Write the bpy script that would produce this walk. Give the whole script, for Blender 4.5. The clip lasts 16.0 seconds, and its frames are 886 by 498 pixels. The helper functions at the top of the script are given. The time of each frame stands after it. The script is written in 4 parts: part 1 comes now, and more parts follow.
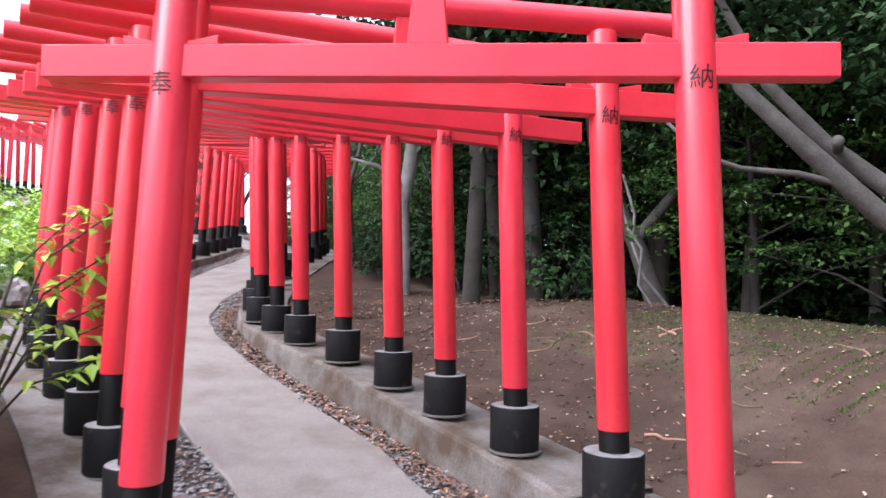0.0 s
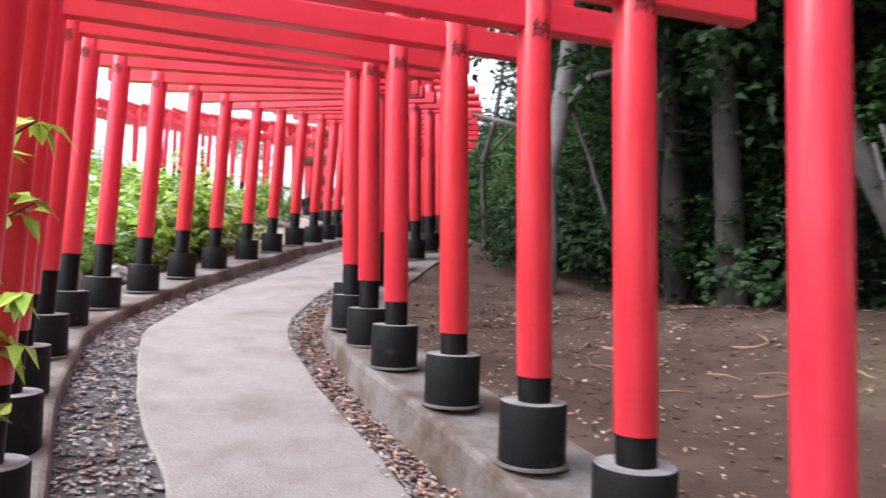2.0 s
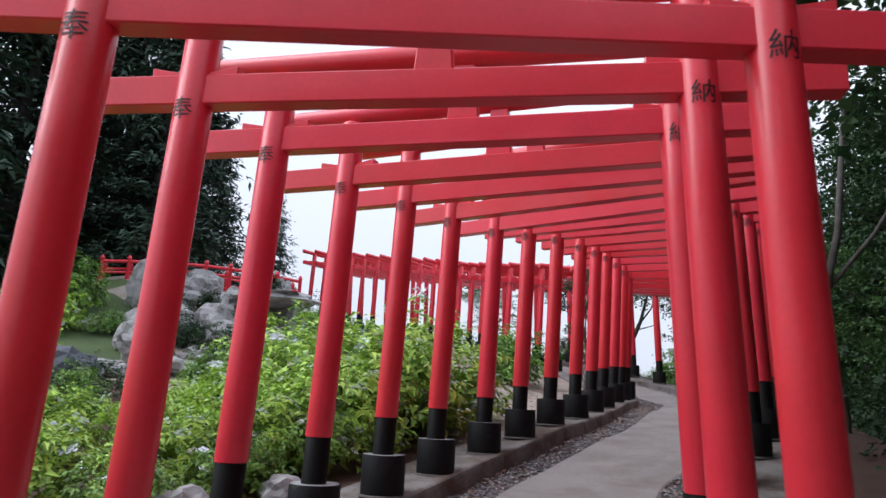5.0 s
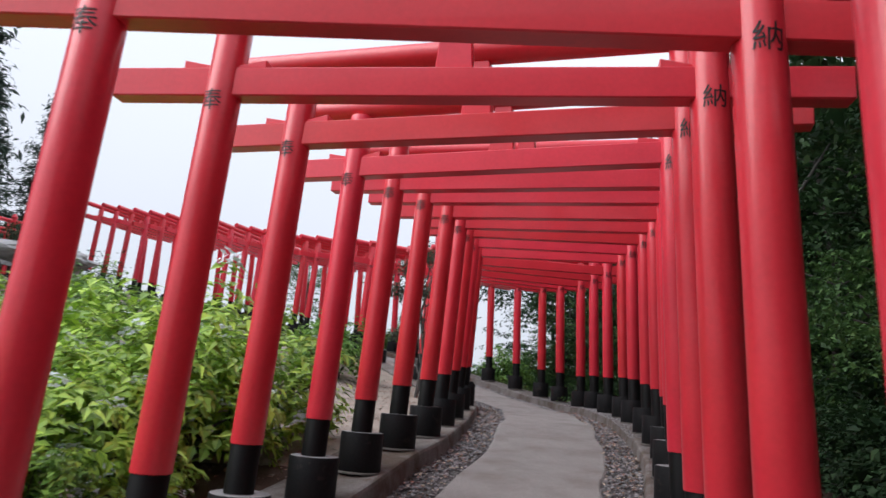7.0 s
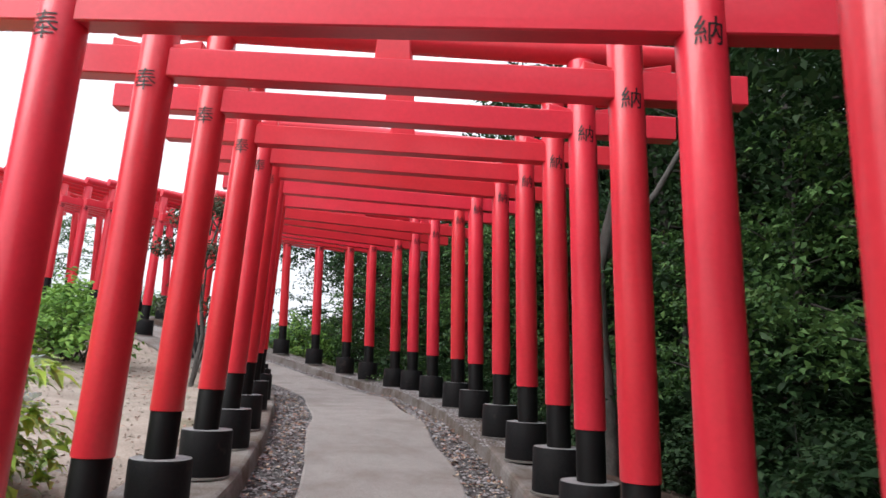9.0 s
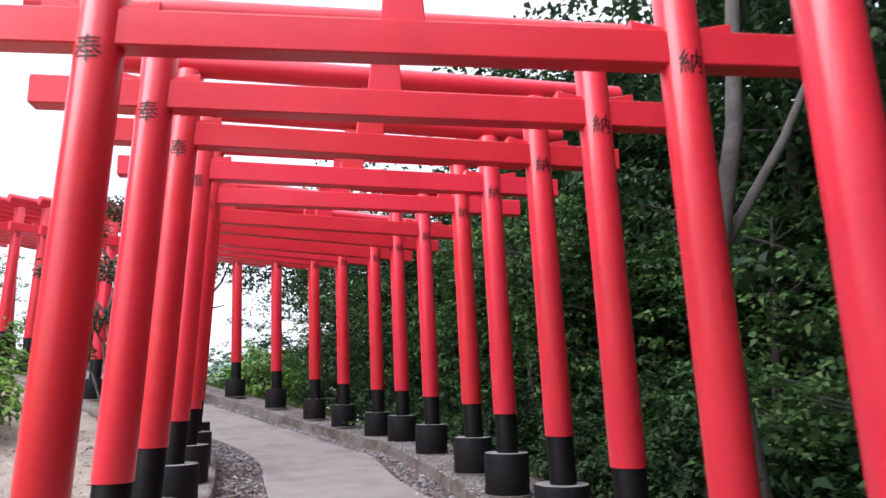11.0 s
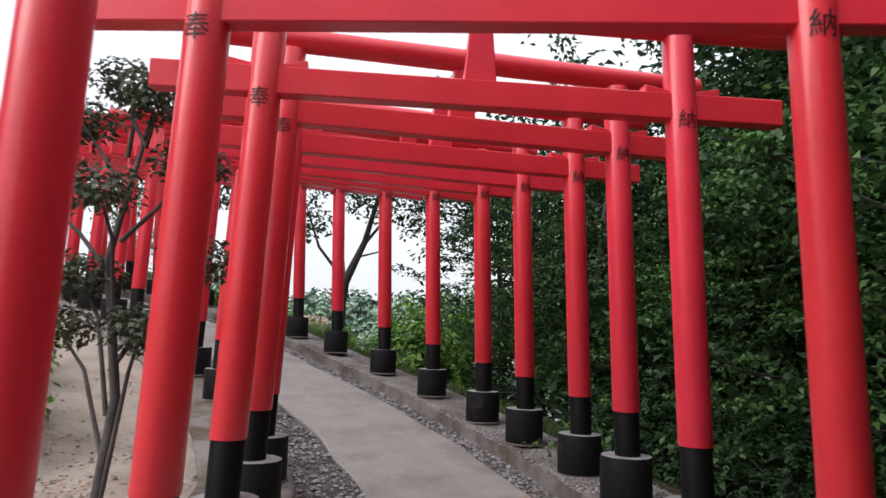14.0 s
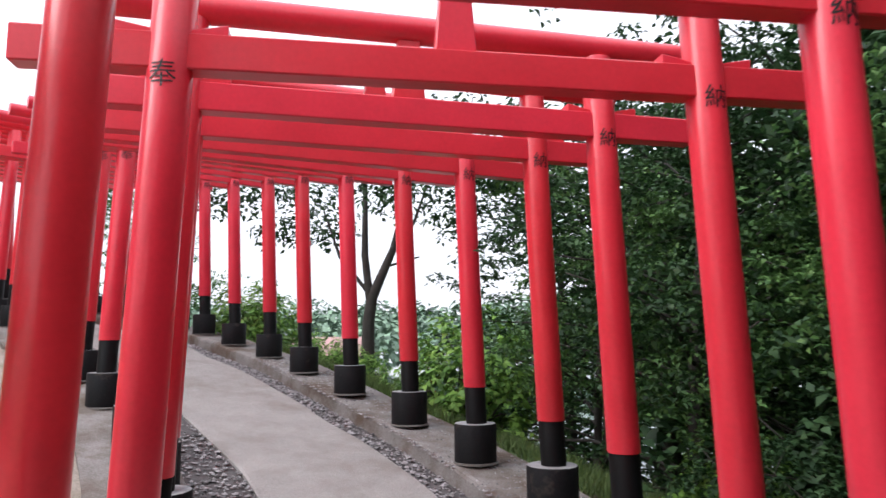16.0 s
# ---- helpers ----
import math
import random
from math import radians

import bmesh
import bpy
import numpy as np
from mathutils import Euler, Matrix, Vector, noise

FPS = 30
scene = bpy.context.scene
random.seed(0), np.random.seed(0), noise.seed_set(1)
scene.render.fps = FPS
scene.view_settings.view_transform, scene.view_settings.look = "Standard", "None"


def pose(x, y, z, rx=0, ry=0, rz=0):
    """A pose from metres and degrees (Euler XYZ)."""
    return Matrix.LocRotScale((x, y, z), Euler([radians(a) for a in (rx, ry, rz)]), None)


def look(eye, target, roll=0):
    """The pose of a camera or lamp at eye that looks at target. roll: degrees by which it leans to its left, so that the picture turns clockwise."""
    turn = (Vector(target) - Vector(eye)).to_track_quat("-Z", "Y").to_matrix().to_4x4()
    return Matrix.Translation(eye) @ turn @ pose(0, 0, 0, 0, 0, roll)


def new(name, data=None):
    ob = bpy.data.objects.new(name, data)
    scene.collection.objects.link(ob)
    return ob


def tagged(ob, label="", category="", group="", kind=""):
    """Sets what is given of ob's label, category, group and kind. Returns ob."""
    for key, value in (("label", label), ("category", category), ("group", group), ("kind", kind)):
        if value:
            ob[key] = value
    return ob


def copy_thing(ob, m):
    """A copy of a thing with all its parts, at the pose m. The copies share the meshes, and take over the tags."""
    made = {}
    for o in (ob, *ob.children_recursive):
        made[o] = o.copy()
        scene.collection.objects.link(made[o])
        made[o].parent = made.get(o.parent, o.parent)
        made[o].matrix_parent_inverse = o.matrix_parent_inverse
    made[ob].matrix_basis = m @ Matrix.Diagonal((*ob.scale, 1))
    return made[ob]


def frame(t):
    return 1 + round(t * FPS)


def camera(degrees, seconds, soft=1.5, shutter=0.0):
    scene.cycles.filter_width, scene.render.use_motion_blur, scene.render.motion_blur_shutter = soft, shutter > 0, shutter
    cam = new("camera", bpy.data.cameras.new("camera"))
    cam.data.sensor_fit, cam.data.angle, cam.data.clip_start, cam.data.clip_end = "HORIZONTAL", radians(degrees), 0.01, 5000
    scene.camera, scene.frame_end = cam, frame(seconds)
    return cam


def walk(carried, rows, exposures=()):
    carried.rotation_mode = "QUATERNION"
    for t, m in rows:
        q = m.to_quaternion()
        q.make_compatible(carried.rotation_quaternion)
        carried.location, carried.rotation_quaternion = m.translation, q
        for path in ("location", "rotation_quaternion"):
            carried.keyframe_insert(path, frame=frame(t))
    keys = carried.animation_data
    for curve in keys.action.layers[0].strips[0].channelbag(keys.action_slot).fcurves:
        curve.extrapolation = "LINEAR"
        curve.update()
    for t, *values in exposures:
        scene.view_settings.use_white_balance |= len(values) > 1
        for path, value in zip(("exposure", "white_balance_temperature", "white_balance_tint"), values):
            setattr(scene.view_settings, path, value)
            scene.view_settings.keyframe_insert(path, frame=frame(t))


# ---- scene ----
cam = camera(63.92, 16.0, shutter=0.3)
PATH = [
    (0.0, pose(0.000, 0.000, 1.400, 92.57, -1.04, -0.01)),
    (0.5, pose(0.045, 0.676, 1.435, 93.64, -1.61, -1.25)),
    (1.0, pose(0.022, 1.299, 1.474, 92.77, -1.28, 2.15)),
    (1.5, pose(-0.065, 1.993, 1.432, 92.66, -1.91, 3.31)),
    (2.0, pose(-0.197, 2.718, 1.413, 91.72, -2.20, 11.24)),
    (2.5, pose(-0.372, 3.475, 1.463, 92.94, -1.69, 19.87)),
    (3.0, pose(-0.567, 3.993, 1.520, 96.03, 0.99, 23.81)),
    (3.2, pose(-0.647, 4.191, 1.574, 96.27, -0.13, 28.00)),
    (5.3, pose(-2.024, 6.360, 1.925, 102.81, -3.26, 30.77)),
    (5.5, pose(-2.127, 6.558, 1.968, 101.27, -3.64, 31.00)),
    (6.0, pose(-2.459, 7.041, 2.053, 99.66, -5.45, 24.21)),
    (6.5, pose(-2.777, 7.537, 2.130, 99.49, -4.30, 16.37)),
    (7.0, pose(-3.144, 8.039, 2.187, 102.25, -4.40, 14.57)),
    (7.5, pose(-3.439, 8.583, 2.285, 102.18, -3.21, 7.12)),
    (8.0, pose(-3.645, 9.134, 2.395, 101.70, -4.28, 4.56)),
    (8.5, pose(-3.758, 9.724, 2.492, 99.89, -3.74, -0.66)),
    (10.8, pose(-4.126, 12.487, 2.920, 99.67, -0.92, -5.10)),
    (11.0, pose(-4.095, 12.784, 2.909, 101.14, 0.73, -4.92)),
    (11.5, pose(-4.046, 13.498, 2.975, 98.89, 0.08, -1.16)),
    (12.0, pose(-4.026, 14.153, 3.084, 96.56, 0.96, -0.91)),
    (12.5, pose(-4.021, 14.767, 3.211, 94.99, 0.55, 5.46)),
    (13.0, pose(-4.045, 15.372, 3.280, 95.77, 0.66, 5.41)),
    (13.5, pose(-4.096, 15.975, 3.345, 97.03, 1.12, 7.45)),
    (14.0, pose(-4.208, 16.589, 3.392, 96.58, -1.81, 10.16)),
    (14.5, pose(-4.269, 17.222, 3.440, 96.44, 0.18, 10.54)),
    (15.0, pose(-4.404, 17.867, 3.477, 97.21, -1.53, 12.35)),
    (15.5, pose(-4.510, 18.531, 3.564, 97.31, 1.25, 11.04)),
    (16.0, pose(-4.564, 19.141, 3.629, 97.15, 0.44, 14.69)),
]
walk(cam, PATH, exposures=[(0.0, 1.4, 5950, 17), (1.8, 1.45, 6050, 16), (2.5, 1.35, 6150, 14), (3.2, 1.4, 6150, 14), (5.3, 0.15, 5850, 13), (6.9, 0.14, 6000, 13), (7.5, 0.1, 6750, 12), (8.2, 0.2, 6750, 11), (8.7, 0.5, 6400, 11),
                           (10.8, 0.95, 6000, 16), (11.5, 0.95, 6100, 15), (12.5, 0.8, 6200, 14), (13.0, 0.5, 6250, 13), (14.0, 0.45, 6300, 12), (14.5, 0.58, 6200, 13), (16.0, 0.88, 6150, 14)])

# ---- world and sun: a bright overcast sky ----
world = bpy.data.worlds.new("world")
scene.world = world
world.use_nodes = True
wn = world.node_tree.nodes
wl = world.node_tree.links
wn.clear()
w_out = wn.new("ShaderNodeOutputWorld")
w_bg = wn.new("ShaderNodeBackground")
w_sky = wn.new("ShaderNodeTexSky")
w_sky.sky_type = 'NISHITA'
w_sky.sun_disc = False
w_sky.sun_elevation = radians(46)
w_sky.sun_rotation = radians(239)
w_sky.dust_density = 4.0
w_cloud = wn.new("ShaderNodeTexNoise")
w_cloud.inputs["Scale"].default_value = 1.6
w_cloud.inputs["Detail"].default_value = 5
w_ramp = wn.new("ShaderNodeValToRGB")
w_ramp.color_ramp.elements[0].color = (7.0, 7.25, 7.6, 1)
w_ramp.color_ramp.elements[1].color = (8.8, 8.95, 9.15, 1)
w_mix = wn.new("ShaderNodeMix")
w_mix.data_type = 'RGBA'
w_mix.inputs[0].default_value = 0.85
wl.new(w_cloud.outputs["Fac"], w_ramp.inputs["Fac"])
wl.new(w_sky.outputs["Color"], w_mix.inputs[6])
wl.new(w_ramp.outputs["Color"], w_mix.inputs[7])
w_co = wn.new("ShaderNodeTexCoord")        # an overcast sky is brightest overhead
w_xyz = wn.new("ShaderNodeSeparateXYZ")
wl.new(w_co.outputs["Generated"], w_xyz.inputs[0])
w_up = wn.new("ShaderNodeMapRange")
w_up.inputs["To Min"].default_value, w_up.inputs["To Max"].default_value = 0.80, 1.4
wl.new(w_xyz.outputs["Z"], w_up.inputs["Value"])
w_mul = wn.new("ShaderNodeVectorMath")
w_mul.operation = 'SCALE'
wl.new(w_mix.outputs[2], w_mul.inputs[0])
wl.new(w_up.outputs["Result"], w_mul.inputs["Scale"])
wl.new(w_mul.outputs["Vector"], w_bg.inputs["Color"])
w_bg.inputs["Strength"].default_value = 0.118
wl.new(w_bg.outputs["Background"], w_out.inputs["Surface"])

sun = new("sun", bpy.data.lights.new("sun", 'SUN'))
sun.data.energy = 2.3
sun.data.angle = radians(50)
sun.data.color = (1.0, 0.97, 0.92)
sun.matrix_world = look((0, 0, 0), (0.70, 0.42, -0.85))


# ---- materials ----
def material(name, base, rough=0.6, second=None, scale=8.0, fine=60.0, bump=0.1, metal=0.0, island=0.0, obj_rand=0.0,
             translucent=0.0, spec=0.5, grain=0.35, relief=0.01, stain=None, stain_scale=1.5, stain_at=(0.5, 0.7), coat=0.0):
    """A procedural surface: two scales of colour, stains with a shape of their own, fine relief."""
    m = bpy.data.materials.new(name)
    m.use_nodes = True
    n, l = m.node_tree.nodes, m.node_tree.links
    bsdf = n["Principled BSDF"]
    bsdf.inputs["Roughness"].default_value = rough
    bsdf.inputs["Metallic"].default_value = metal
    bsdf.inputs["Specular IOR Level"].default_value = spec
    bsdf.inputs["Coat Weight"].default_value = coat
    geo = n.new("ShaderNodeNewGeometry")
    pos = geo.outputs["Position"]
    second = second or tuple(v * 0.75 for v in base)
    n1 = n.new("ShaderNodeTexNoise")
    n1.inputs["Scale"].default_value = scale
    n1.inputs["Detail"].default_value = 6
    n2 = n.new("ShaderNodeTexNoise")
    n2.inputs["Scale"].default_value = fine
    n2.inputs["Detail"].default_value = 4
    l.new(pos, n1.inputs["Vector"])
    l.new(pos, n2.inputs["Vector"])
    ramp = n.new("ShaderNodeValToRGB")
    ramp.color_ramp.elements[0].position, ramp.color_ramp.elements[1].position = 0.32, 0.68
    ramp.color_ramp.elements[0].color = (*second, 1)
    ramp.color_ramp.elements[1].color = (*base, 1)
    mixf = n.new("ShaderNodeMath")
    mixf.operation = 'MULTIPLY_ADD'
    mixf.inputs[1].default_value = grain
    l.new(n2.outputs["Fac"], mixf.inputs[0])
    half = n.new("ShaderNodeMath")
    half.operation = 'MULTIPLY'
    half.inputs[1].default_value = 1 - grain
    l.new(n1.outputs["Fac"], half.inputs[0])
    l.new(half.outputs[0], mixf.inputs[2])
    l.new(mixf.outputs[0], ramp.inputs["Fac"])
    colour = ramp.outputs["Color"]
    if stain:
        n3 = n.new("ShaderNodeTexNoise")
        n3.inputs["Scale"].default_value = stain_scale
        n3.inputs["Detail"].default_value = 8
        n3.inputs["Roughness"].default_value = 0.65
        l.new(pos, n3.inputs["Vector"])
        r3 = n.new("ShaderNodeMapRange")
        r3.inputs["From Min"].default_value, r3.inputs["From Max"].default_value = stain_at
        l.new(n3.outputs["Fac"], r3.inputs["Value"])
        mx = n.new("ShaderNodeMix")
        mx.data_type = 'RGBA'
        l.new(r3.outputs["Result"], mx.inputs[0])
        l.new(colour, mx.inputs[6])
        mx.inputs[7].default_value = (*stain, 1)
        colour = mx.outputs[2]
    if island or obj_rand:
        hsv = n.new("ShaderNodeHueSaturation")
        if island:
            src = geo.outputs["Random Per Island"]
        else:
            src = n.new("ShaderNodeObjectInfo").outputs["Random"]
        amount = island or obj_rand
        rng = n.new("ShaderNodeMapRange")
        rng.inputs["To Min"].default_value, rng.inputs["To Max"].default_value = 1 - amount, 1 + amount
        l.new(src, rng.inputs["Value"])
        l.new(rng.outputs["Result"], hsv.inputs["Value"])
        hue = n.new("ShaderNodeMapRange")
        hue.inputs["To Min"].default_value, hue.inputs["To Max"].default_value = 0.5 + 0.035 * amount, 0.5 - 0.035 * amount
        l.new(src, hue.inputs["Value"])
        l.new(hue.outputs["Result"], hsv.inputs["Hue"])
        l.new(colour, hsv.inputs["Color"])
        colour = hsv.outputs["Color"]
    l.new(colour, bsdf.inputs["Base Color"])
    if bump:
        bp = n.new("ShaderNodeBump")
        bp.inputs["Strength"].default_value = bump
        bp.inputs["Distance"].default_value = relief
        l.new(mixf.outputs[0], bp.inputs["Height"])
        l.new(bp.outputs["Normal"], bsdf.inputs["Normal"])
    if translucent:
        tr = n.new("ShaderNodeBsdfTranslucent")
        l.new(colour, tr.inputs["Color"])
        ms = n.new("ShaderNodeMixShader")
        ms.inputs[0].default_value = translucent
        l.new(bsdf.outputs["BSDF"], ms.inputs[1])
        l.new(tr.outputs["BSDF"], ms.inputs[2])
        l.new(ms.outputs["Shader"], n["Material Output"].inputs["Surface"])
    return m


RED = material("vermilion_paint", (0.77, 0.037, 0.060), 0.34, (0.64, 0.027, 0.047), 3.0, 45.0, 0.05, obj_rand=0.06, coat=0.15)
BLACK = material("black_paint", (0.004, 0.004, 0.0045), 0.5, (0.007, 0.007, 0.007), 6.0, 70.0, 0.12, spec=0.14)
PLINTH = material("black_plinth", (0.0065, 0.007, 0.009), 0.6, (0.014, 0.0135, 0.0135), 5.0, 55.0, 0.5, spec=0.16, grain=0.5, stain=(0.075, 0.060, 0.048), stain_scale=5.0, stain_at=(0.60, 0.82))
MORTAR = material("grey_mortar", (0.13, 0.12, 0.11), 0.9, (0.07, 0.062, 0.055), 14.0, 70.0, 0.5)
PLINTH_TOP = material("worn_plinth_top", (0.34, 0.335, 0.34), 0.7, (0.13, 0.13, 0.135), 12.0, 80.0, 0.2)
INK = material("black_ink", (0.010, 0.009, 0.010), 0.5, bump=0)
CONCRETE = material("path_concrete", (0.38, 0.36, 0.345), 0.9, (0.20, 0.183, 0.172), 3.5, 110.0, 1.0, grain=0.78, relief=0.012, obj_rand=0.06, stain=(0.20, 0.176, 0.158), stain_scale=1.7, stain_at=(0.47, 0.72))
KERB = material("kerb_concrete", (0.26, 0.245, 0.235), 0.88, (0.12, 0.106, 0.097), 3.4, 70.0, 0.9, grain=0.6, stain=(0.088, 0.062, 0.044), stain_scale=2.2, stain_at=(0.42, 0.62))
GRAVEL_BED = material("gravel_bed", (0.11, 0.10, 0.10), 0.9, (0.05, 0.045, 0.045), 14.0, 120.0, 0.8)
STONE = material("gravel_stone", (0.29, 0.28, 0.285), 0.8, (0.16, 0.15, 0.15), 30.0, 150.0, 0.3, island=0.6)
SOIL = material("bare_soil", (0.092, 0.059, 0.045), 0.97, (0.050, 0.032, 0.026), 2.4, 55.0, 0.9, grain=0.5, relief=0.03, spec=0.2, stain=(0.128, 0.090, 0.070), stain_scale=0.9, stain_at=(0.46, 0.7))
DRY_SOIL = material("dry_grey_soil", (0.41, 0.355, 0.305), 0.95, (0.20, 0.165, 0.14), 2.6, 55.0, 0.9, grain=0.5, relief=0.025, spec=0.2, stain=(0.15, 0.145, 0.085), stain_scale=1.2, stain_at=(0.55, 0.75))
MEADOW = material("rough_meadow", (0.085, 0.125, 0.040), 0.9, (0.05, 0.075, 0.028), 0.7, 12.0, 0.8)
LITTER = material("fallen_leaf", (0.34, 0.22, 0.15), 0.8, (0.20, 0.10, 0.07), 10.0, 80.0, 0.1, island=0.6)
LITTER_PALE = material("pale_fallen_leaf", (0.55, 0.47, 0.36), 0.8, (0.38, 0.28, 0.2), 10.0, 80.0, 0.1, island=0.35)
ROCK = material("grey_rock", (0.42, 0.41, 0.41), 0.9, (0.24, 0.235, 0.235), 3.0, 30.0, 0.8, stain=(0.12, 0.12, 0.11), stain_scale=2.5, stain_at=(0.5, 0.66))
ROCK_DARK = material("dark_blue_rock", (0.10, 0.11, 0.14), 0.7, (0.035, 0.04, 0.05), 3.5, 30.0, 0.9)
HYDRANGEA = material("hydrangea_leaf", (0.38, 0.55, 0.085), 0.42, (0.26, 0.43, 0.065), 2.0, 40.0, 0.05, island=0.5, translucent=0.15, spec=0.3)
HYDRANGEA_DARK = material("dark_hydrangea_leaf", (0.21, 0.36, 0.06), 0.42, (0.105, 0.215, 0.04), 2.0, 40.0, 0.05, island=0.4, translucent=0.22, spec=0.3)
PETAL = material("pale_petal", (0.80, 0.82, 0.86), 0.6, (0.66, 0.71, 0.80), 6.0, 40.0, 0.0, island=0.15, translucent=0.2)
BROADLEAF = material("broadleaf", (0.037, 0.082, 0.030), 0.55, (0.019, 0.045, 0.018), 0.8, 20.0, 0.05, island=0.55, translucent=0.25, spec=0.22)
BROADLEAF_LIGHT = material("light_broadleaf", (0.095, 0.190, 0.055), 0.5, (0.060, 0.130, 0.040), 0.8, 20.0, 0.05, island=0.45, translucent=0.3, spec=0.25)
FRESH = material("fresh_leaf", (0.20, 0.36, 0.075), 0.5, (0.13, 0.26, 0.05), 2.0, 30.0, 0.05, island=0.4, translucent=0.25, spec=0.25)
NEEDLE = material("conifer_needle", (0.066, 0.105, 0.074), 0.6, (0.034, 0.060, 0.042), 0.8, 20.0, 0.05, island=0.5, translucent=0.1, spec=0.2)
RUSSET = material("russet_leaf", (0.075, 0.085, 0.045), 0.55, (0.035, 0.05, 0.028), 1.5, 20.0, 0.05, island=0.5, translucent=0.2)
BARK = material("bark", (0.062, 0.056, 0.050), 0.95, (0.028, 0.025, 0.022), 6.0, 50.0, 0.9)
BARK_PALE = material("pale_bark", (0.26, 0.25, 0.25), 0.9, (0.12, 0.115, 0.115), 5.0, 50.0, 0.7)
BARK_DULL = material("dull_grey_bark", (0.115, 0.107, 0.10), 0.95, (0.045, 0.041, 0.038), 6.0, 50.0, 0.9)
GRASS = material("grass", (0.10, 0.16, 0.035), 0.7, (0.065, 0.11, 0.03), 2.0, 30.0, 0.1, island=0.4, translucent=0.2)
WATER = material("lake_water", (0.06, 0.08, 0.08), 0.06, (0.05, 0.07, 0.07), 0.4, 3.0, 0.15)
# distance haze is mixed into this pale bluish green
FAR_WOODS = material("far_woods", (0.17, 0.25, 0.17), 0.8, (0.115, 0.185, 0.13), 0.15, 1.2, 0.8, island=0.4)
ROOF = material("pink_roof_sheet", (0.50, 0.30, 0.28), 0.6, (0.40, 0.24, 0.22), 2.0, 20.0, 0.1)
PLASTER = material("grey_plaster", (0.45, 0.43, 0.41), 0.85, (0.36, 0.34, 0.33), 2.0, 20.0, 0.2)
# gates: middle between the pillars where the red paint ends, and heading
LOWER_RUN = [
    (-0.083, 3.052, 0.503, -3.6),
    (-0.221, 3.831, 0.585, 9.7),
    (-0.592, 4.528, 0.666, 23.6),
    (-1.026, 5.166, 0.774, 29.3),
    (-1.477, 5.781, 0.892, 30.4),
    (-2.024, 6.482, 1.026, 30.9),
    (-2.587, 7.197, 1.168, 32.2),
    (-3.026, 7.880, 1.303, 30.1),
    (-3.429, 8.556, 1.435, 22.0),
    (-3.694, 9.308, 1.543, 17.2),
    (-3.887, 10.162, 1.654, 10.6),
    (-3.978, 11.001, 1.790, 5.6),
    (-4.030, 11.730, 1.879, -2.5),
    (-4.058, 12.664, 2.013, -5.4),
    (-4.027, 13.567, 2.166, -1.7),
    (-4.016, 14.486, 2.317, 0.0),
    (-4.014, 15.387, 2.414, 0.8),
]
UPPER_RUN = [
    (-4.080, 16.291, 2.517, 3.1),
    (-4.171, 17.178, 2.608, 7.4),
    (-4.328, 18.234, 2.711, 8.0),
    (-4.476, 19.164, 2.772, 7.0),
    (-4.715, 20.302, 2.827, 16.2),
    (-4.948, 21.153, 2.890, 23.5),
    (-5.238, 21.946, 2.909, 24.5),
    (-5.683, 22.698, 2.996, 29.2),
    (-6.130, 23.385, 3.077, 32.0),
    (-6.764, 24.178, 3.230, 38.7),
    (-7.513, 24.932, 3.414, 44.2),
    (-8.361, 25.598, 3.633, 47.9),
    (-9.181, 26.219, 3.827, 50.7),
    (-9.968, 26.838, 3.991, 52.8),
    (-10.825, 27.420, 4.154, 55.3),
    (-11.680, 28.001, 4.314, 57.3),
]


# ---- mesh helpers ----
def mesh_of(name, verts, faces, mat, smooth=False):
    me = bpy.data.meshes.new(name)
    me.from_pydata([tuple(v) for v in verts], [], [tuple(f) for f in faces])
    for m in (mat if isinstance(mat, (list, tuple)) else [mat]):
        me.materials.append(m)
    if smooth:
        me.polygons.foreach_set("use_smooth", [True] * len(me.polygons))
    me.update()
    return me


def quads_mesh(name, verts, mat, per=4):
    """Many loose faces of `per` corners from an array of corners."""
    v = np.asarray(verts, dtype=np.float32).reshape(-1, 3)
    count = len(v) // per
    me = bpy.data.meshes.new(name)
    me.vertices.add(len(v))
    me.vertices.foreach_set("co", v.ravel())
    me.loops.add(count * per)
    me.loops.foreach_set("vertex_index", np.arange(count * per, dtype=np.int32))
    me.polygons.add(count)
    me.polygons.foreach_set("loop_start", np.arange(0, count * per, per, dtype=np.int32))
    me.update(calc_edges=True)
    me.validate()
    for m in (mat if isinstance(mat, (list, tuple)) else [mat]):
        me.materials.append(m)
    return me


def bm_mesh(name, bm, mat, smooth=True):
    me = bpy.data.meshes.new(name)
    bm.to_mesh(me)
    bm.free()
    for m in (mat if isinstance(mat, (list, tuple)) else [mat]):
        me.materials.append(m)
    if smooth:
        me.polygons.foreach_set("use_smooth", [True] * len(me.polygons))
    return me


def part(name, me, parent, label="", at=None):
    ob = new(name, me)
    ob.parent = parent
    if at is not None:
        ob.matrix_local = at
    if label:
        ob["label"] = label
    return ob


